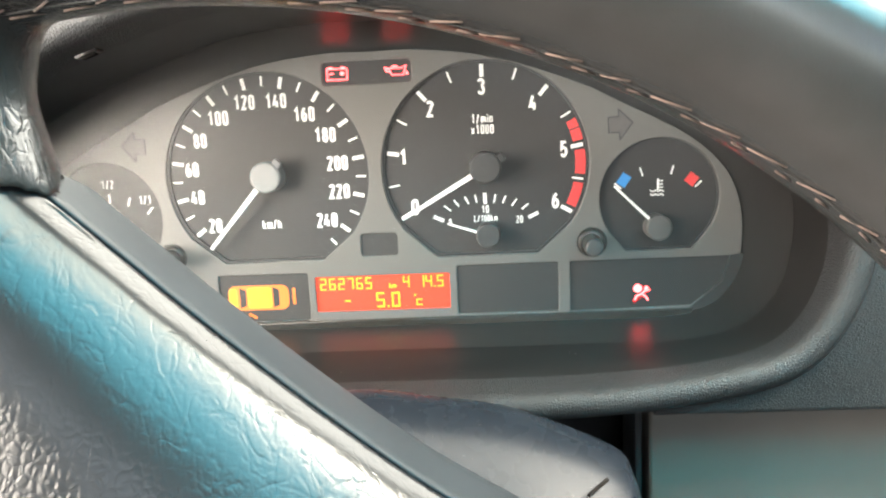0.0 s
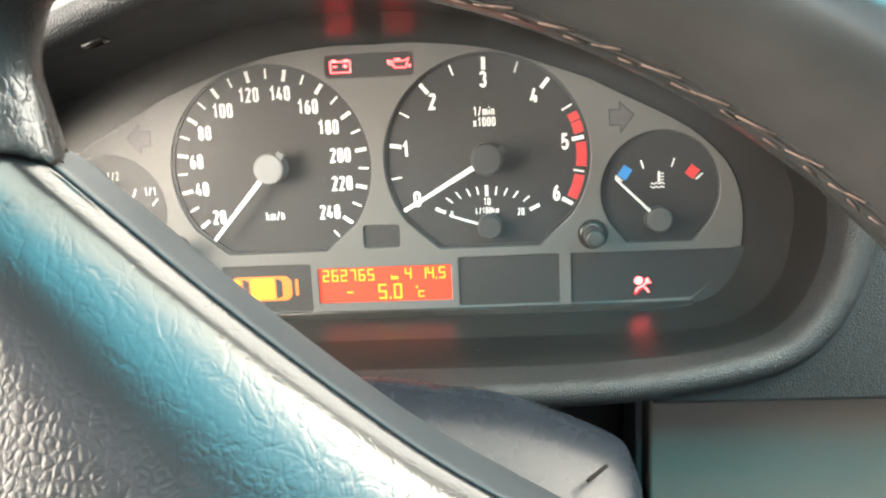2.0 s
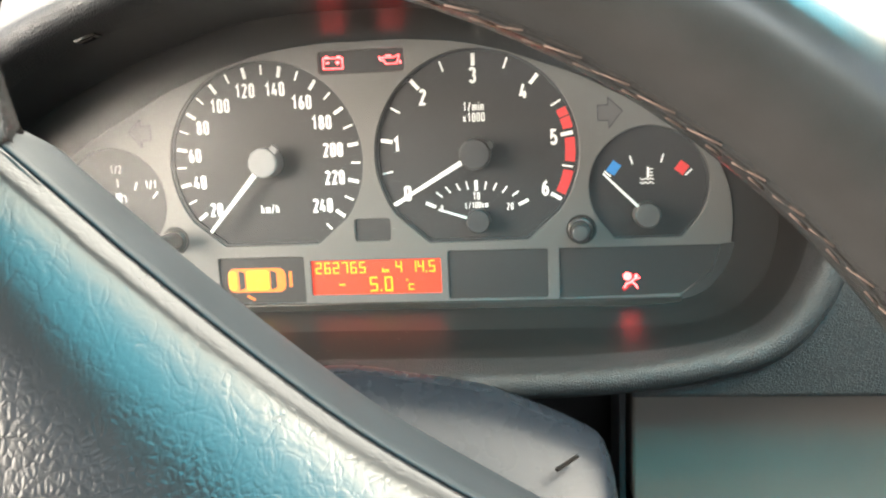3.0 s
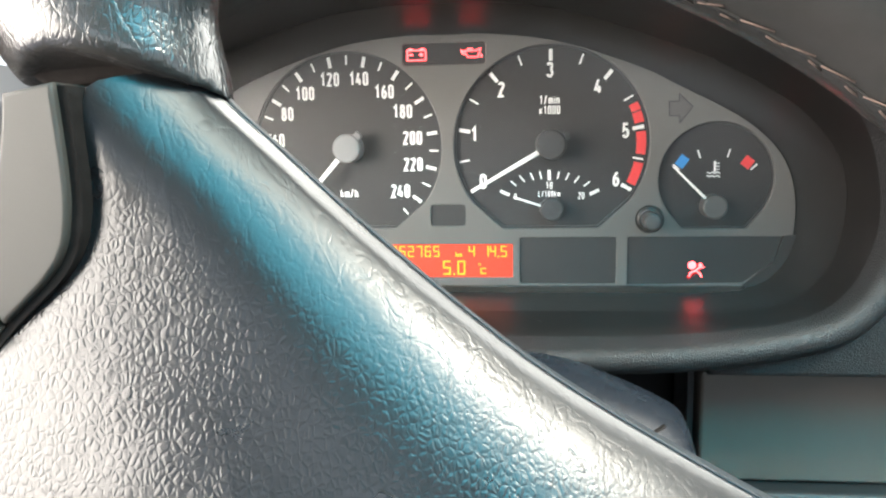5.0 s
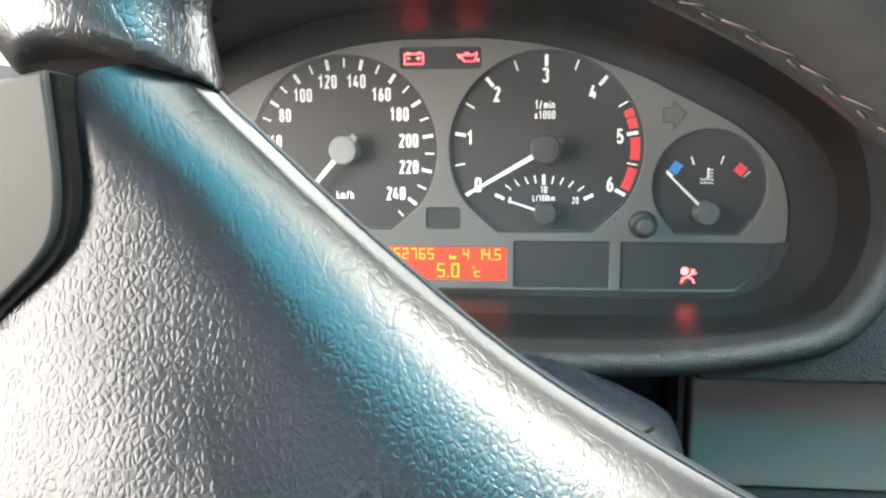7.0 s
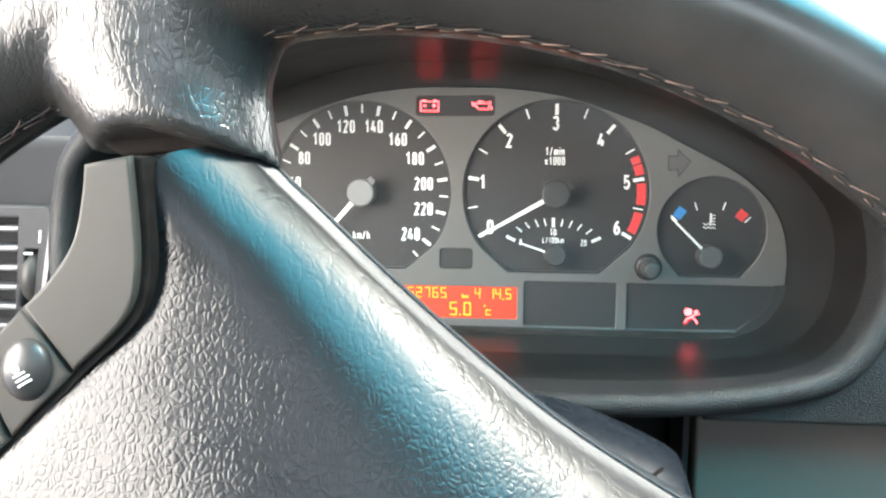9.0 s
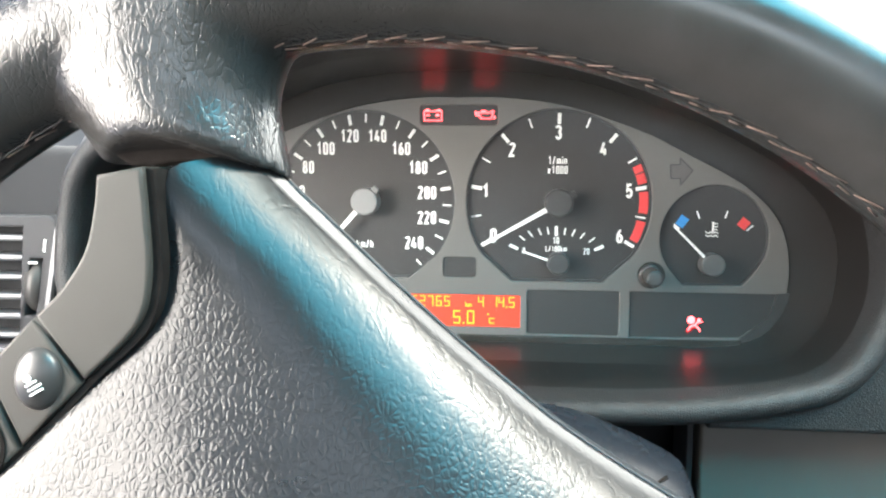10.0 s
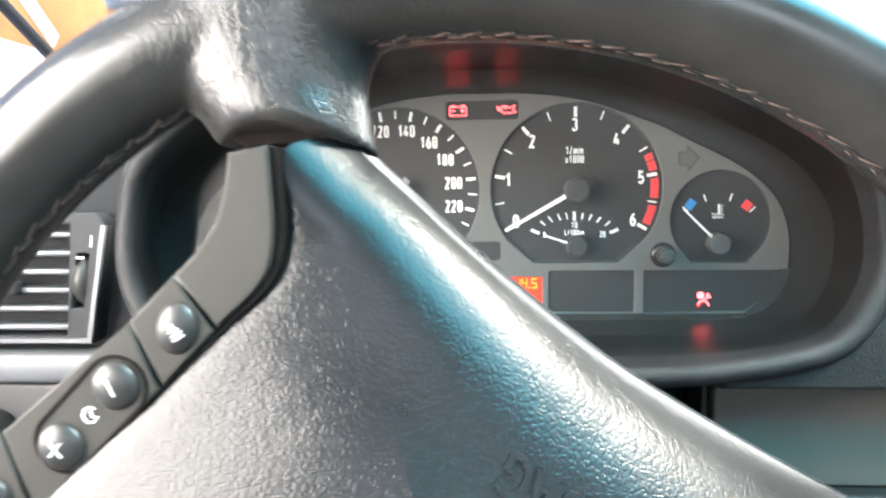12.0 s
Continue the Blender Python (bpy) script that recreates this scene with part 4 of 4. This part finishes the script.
pad_d = np.roll(pad_loop, -1, 0) - np.roll(pad_loop, 1, 0)
pad_n = np.stack([-pad_d[:, 1], pad_d[:, 0]], 1) / np.linalg.norm(pad_d, axis=1)[:, None]
spine_of = np.array([nearest(p, SPINE) for p in pad_loop])
rings = [[(x, y, z) for x, z in pad_loop - pad_n * inset] for y, inset in ((-0.2044, 0.006), (-0.2044, 0.0006), (-0.2052, 0.0001))]
for s in (0, 0.006, 0.015, 0.03, 0.05, 0.075, 0.105, 0.14, 0.18, 0.23, 0.29, 0.36, 0.44, 0.54, 0.65, 0.77, 0.89, 1.0):
    q = pad_loop * (1 - s) + spine_of * s
    y = pad_height(q)
    rings.append([(x, h, z) for (x, z), h in zip(q, y)])
pad = wheel_part("airbag_cover", loft(rings), PAD, "black grained airbag cover")

# raised lettering on the cover, upside down as the wheel is turned
LETTER_UP, LETTER_ALONG = np.array((-0.56, -0.83)), np.array((-0.83, 0.56))
for k, ch in enumerate("GABRIA"):
    mid = np.array((0.0090, -0.0642)) - LETTER_ALONG * 0.0072 * k
    me = text_mesh(ch, 0, 0, 0.0092, 0.80, 0, 0.03)
    for v in me.vertices:
        q = mid + LETTER_ALONG * v.co.x + LETTER_UP * v.co.z
        y = float(pad_height(np.array([q]))[0])
        v.co = (q[0], y - (0.0009 if v.co.y < 0 else -0.0006), q[1])
    wheel_part("raised_letter", me, PAD, "", pad)

# spoke housing behind the pad
HOUSE_LEFT = [(-0.1478, -0.0974), (-0.1185, -0.062), (-0.0843, -0.0323), (-0.0728, -0.0207), (-0.0655, -0.013), (-0.0607, -0.0037), (-0.0583, 0.0052), (-0.057, 0.0137), (-0.0434, 0.0177), (-0.0334, 0.0173)]
house_loop = even(curve_through(PAD_RIGHT + PAD_END + [(-0.150, -0.135)] + HOUSE_LEFT, 8), 320)
d = np.roll(house_loop, -1, 0) - np.roll(house_loop, 1, 0)
house_n = np.stack([-d[:, 1], d[:, 0]], 1) / np.linalg.norm(d, axis=1)[:, None]
house_spine = np.array([nearest(p, SPINE) for p in house_loop])
rings = []
for y, inset, s in ((-0.2030, 0.006, 1.0), (-0.2030, 0.006, 0.5), (-0.2030, 0.006, 0.1), (-0.2030, 0.0016, 0), (-0.2036, 0.0010, 0), (-0.2041, 0.0005, 0), (-0.2040, 0.0001, 0), (-0.2034, -0.0001, 0), (-0.2004, 0.0004, 0), (-0.195, 0.0015, 0),
                    (-0.186, 0.0035, 0), (-0.178, 0.0060, 0), (-0.170, 0.0090, 0), (-0.164, 0.014, 0), (-0.162, 0.016, 0.1), (-0.162, 0.016, 0.5), (-0.162, 0.016, 1.0)):
    q = (house_loop - house_n * inset) * (1 - s) + house_spine * s
    rings.append([(x, y, z) for x, z in q])
wheel_part("spoke_housing", loft(rings), HOUSING, "blue-grey plastic spoke housing")

# key panel
GAP = [(-0.0499, 0.0137), (-0.049, -0.0021), (-0.0493, -0.0101), (-0.0509, -0.0168), (-0.0551, -0.0226), (-0.0641, -0.0308), (-0.0793, -0.0463), (-0.1138, -0.0791), (-0.1354, -0.0989)]
gap_line = [tuple(p) for p in curve_through(GAP, 5, False)]
# Solid near-black strip fills the gap and stands for its shade.
wheel_part("gap_shade_strip", slab([gap_line + [(x + 0.0022, z - 0.0004) for x, z in gap_line[::-1]]], -0.205, -0.2258, 0.0003), GROOVE, "near-black strip for the shade in the gap beside the keys")
RECESS = [(-0.064, 0.0165), (-0.056, 0.0225), (-0.047, 0.0265), (-0.037, 0.0245), (-0.034, 0.0190), (-0.0315, 0.0135), (-0.034, 0.0128), (-0.040, 0.0150), (-0.050, 0.0150), (-0.060, 0.0140)]
wheel_part("recess_lining", slab([RECESS], -0.19, -0.2120, 0.001), GROOVE, "dark brown fuzzy edge under the leather")
KEY_Y = -0.2275


def key_plate(name, outline, label=""):
    return wheel_part(name, slab([outline], -0.2095, KEY_Y, 0.0008, 3), KEYCAP, label)


BLANK_LEFT = [(-0.0594, 0.0121), (-0.0603, 0.0053), (-0.0627, -0.0036), (-0.068, -0.0114), (-0.074, -0.0172)]
BLANK_RIGHT = [(-0.0639, -0.0306), (-0.0549, -0.0224), (-0.0507, -0.0166), (-0.0491, -0.0101), (-0.0488, -0.0021), (-0.0497, 0.0139)]
BLANK = [tuple(p) for line in (BLANK_LEFT, BLANK_RIGHT) for p in curve_through(line, 5, False)]
key_plate("key_blank", BLANK, "plain grey key panel")
PHONE = [(-0.0747, -0.0178), (-0.086, -0.0289), (-0.0784, -0.0454), (-0.0646, -0.0312)]
phone = key_plate("phone_key", PHONE, "grey telephone key")
VOLUME = [(-0.0867, -0.0296), (-0.1213, -0.0576), (-0.1136, -0.0789), (-0.0791, -0.0461)]
volume = key_plate("volume_key", VOLUME, "grey volume rocker key")
LAST = [(-0.122, -0.0582), (-0.142, -0.0756), (-0.1359, -0.0989), (-0.1143, -0.0795)]
last = key_plate("cruise_key", LAST, "grey key at the end of the row")


def dome(centre, rx, rz, turn, parent, high=0.003):
    cx, cz = centre
    rings = []
    for a in np.linspace(0, math.pi / 2, 8):
        k, h = math.cos(a), math.sin(a)
        ring = []
        for b in np.linspace(0, 2 * math.pi, 36, endpoint=False):
            u, v = rx * math.cos(b) * max(k, 0.02), rz * math.sin(b) * max(k, 0.02)
            t = radians(turn)
            ring.append((cx + u * math.cos(t) - v * math.sin(t), KEY_Y - high * h, cz + u * math.sin(t) + v * math.cos(t)))
        rings.append(ring)
    return wheel_part("dome", loft(rings, False, True), DOME, "dark domed push button", parent)


KEY_DOMES = [(-0.0737, -0.0305), (-0.0903, -0.0451), (-0.1054, -0.061), (-0.126, -0.0752)]
phone_dome = dome(KEY_DOMES[0], 0.0052, 0.0068, -10, phone)
oval = []
vol_mid, vol_dir = np.array([(-0.0973, -0.0528)][0]), np.array((0.70, 0.714))
for b in np.linspace(0, 2 * math.pi, 48, endpoint=False):
    along = 0.0098 * (1 if math.cos(b) > 0 else -1) + 0.0080 * math.cos(b)
    across = 0.0080 * math.sin(b)
    oval.append((vol_mid[0] + vol_dir[0] * along - vol_dir[1] * across, vol_mid[1] + vol_dir[1] * along + vol_dir[0] * across))
wheel_part("oval_groove", joined(stroke(oval + oval[:1], 0.0009), KEY_Y + 0.0004, KEY_Y - 0.0004), GROOVE, "", volume)
minus_dome = dome(KEY_DOMES[1], 0.0062, 0.0064, 0, volume)
plus_dome = dome(KEY_DOMES[2], 0.0062, 0.0064, 0, volume)
dome(KEY_DOMES[3], 0.0062, 0.0064, 0, last)
mx, mz = KEY_DOMES[1]
wheel_part("minus_symbol", joined([bar(mx, mz, -25, 0.0046, 0.00042)], KEY_Y - 0.0026, KEY_Y - 0.0033), WHITE, "", volume)
px, pz = KEY_DOMES[2]
wheel_part("plus_symbol", joined([bar(px, pz, -38, 0.0050, 0.00042), bar(px, pz, 40, 0.0044, 0.00042)], KEY_Y - 0.0028, KEY_Y - 0.0033), WHITE, "", volume)
wheel_part("mode_symbol", joined(stroke([(vol_mid[0] + 0.0018 * math.cos(t), vol_mid[1] + 0.0020 * math.sin(t)) for t in np.linspace(0.9, 5.6, 12)], 0.00045) + stroke([(vol_mid[0] + 0.0019, vol_mid[1] - 0.0006), (vol_mid[0] + 0.0004, vol_mid[1] - 0.0004), (vol_mid[0] + 0.0001, vol_mid[1] + 0.0010)], 0.00042), KEY_Y - 0.0001, KEY_Y - 0.0004), WHITE, "", volume)
hx, hz = KEY_DOMES[0]
wheel_part("phone_symbol", joined([circle(hx - 0.0004, hz + 0.0008, 0.0008, 12), bar(hx + 0.0003, hz - 0.0002, 60, 0.0026, 0.0004), bar(hx + 0.0010, hz - 0.0010, 60, 0.0030, 0.0004), bar(hx + 0.0014, hz - 0.0020, 60, 0.0030, 0.0004)], KEY_Y - 0.0026, KEY_Y - 0.0033), WHITE, "", phone)

# ---- cabin ----


def frame_box(outer, inner, z0, z1):
    """A level slab with a rectangular opening."""
    def ring(r, z):
        return [(r[0], r[2], z), (r[1], r[2], z), (r[1], r[3], z), (r[0], r[3], z)]
    return loft([ring(inner, z0), ring(outer, z0), ring(outer, z1), ring(inner, z1), ring(inner, z0)])


ground = part("ground", box(-60, 60, -60, 60, -1.25, -1.2), SNOW)
tagged(ground, "trodden white snow ground round the car", "ground", kind="structure")
house = thing("house", "orange plastered house with a pale base outside", "house", (-7.2, 16.0, -1.2))
part("wall", box(-0.2, 0.2, -11, 18, 3.35, 7.2), PLASTER, house, "orange plastered upper wall")
# Added pale block stands for the bright white outside below the orange.
part("base_wall", box(-0.2, 0.26, -11, 18, 0.0, 3.35), SNOW, house, "added pale block for the bright white outside")
# Added white bar for an unidentified pale streak across the orange.
streak_at = Matrix.Translation((0.23, -5.75, 3.98)) @ Matrix.Rotation(radians(-36), 4, "X")
part("pale_streak_bar", box(-0.03, 0.03, -0.7, 0.7, -0.13, 0.13, 0.01), WHITE, house, "added white slanting bar for a pale streak", at=streak_at)
for name, b, m, label in (
    ("floor", box(-0.52, 1.02, -1.9, 0.75, -0.80, -0.76), TRIM, "dark cabin floor"),
    ("wall_left", box(-0.52, -0.47, -0.12, 0.75, -0.76, 0.085), TRIM, "dark side wall ahead of the open door"),
    ("wall_left_rear", box(-0.52, -0.47, -1.9, -1.02, -0.76, 0.085), TRIM, "dark side wall behind the open door"),
    ("sill_left", box(-0.52, -0.47, -1.02, -0.12, -0.76, -0.45), TRIM, "dark door sill"),
    ("wall_right", box(0.95, 1.02, -1.9, 0.75, -0.76, 0.085), TRIM, "dark lower door wall"),
    ("wall_back", box(-0.47, 0.95, -1.9, -1.85, -0.76, 0.12), TRIM, "dark rear cabin wall"),
    ("wall_front", box(-0.47, 0.95, 0.70, 0.75, -0.76, 0.05), TRIM, "dark bulkhead below the windscreen"),
    ("ceiling", frame_box((-0.47, 0.95, -1.9, -0.275), (0.07, 0.77, -0.82, -0.29), 0.46, 0.50), LINING, "grey cloth roof lining round an assumed sunroof opening"),
    ("pillar_left", rod((-0.535, 0.70, 0.045), (-0.488, -0.24, 0.47), 0.007, 0.007), TRIM, "grey windscreen pillar"),
    ("pillar_right", rod((0.98, 0.70, 0.06), (0.93, -0.24, 0.47), 0.035, 0.035), LINING, "grey windscreen pillar"),
    ("pillar_left_middle", box(-0.51, -0.46, -1.13, -1.02, 0.085, 0.46), LINING, "grey door pillar"),
    ("pillar_right_middle", box(0.94, 0.99, -0.85, -0.74, 0.085, 0.46), LINING, "grey door pillar"),
):
    tagged(part(name, b, m), label, "car body", kind="structure")

# ---- dust ----
flake = bmesh.new()
for k in range(260):
    r = random.uniform(0.00008, 0.00022)
    if k < 130:
        i = random.randrange(20, len(cover_loop) - 14)
        (x, z), y = cover_loop[i], random.uniform(-0.160, -0.078)
        x, z = x + random.uniform(-0.003, 0.003), z + 0.0003 - float(np.interp(-y, [-c[0] for c in COVER_FALL], [c[2] for c in COVER_FALL]))
        spot = Vector((x, y, z))
    else:
        x, s = random.uniform(-0.02, 0.15), random.uniform(0.1, 0.9)
        spot = Vector((x, -0.032 - 0.034 * s, -0.0745 - 0.0065 * s + 0.0008))
    ring = [flake.verts.new(spot + Vector((r * math.cos(t) * random.uniform(0.6, 1.2), r * math.sin(t) * random.uniform(0.6, 1.2), random.uniform(0, 0.0001)))) for t in np.linspace(0, 2 * math.pi, 5, endpoint=False)]
    flake.faces.new(ring)
tagged(part("dust", flake, DUST, smooth=False), "pale dust specks on the column cover and hood", "dust", kind="stuff")
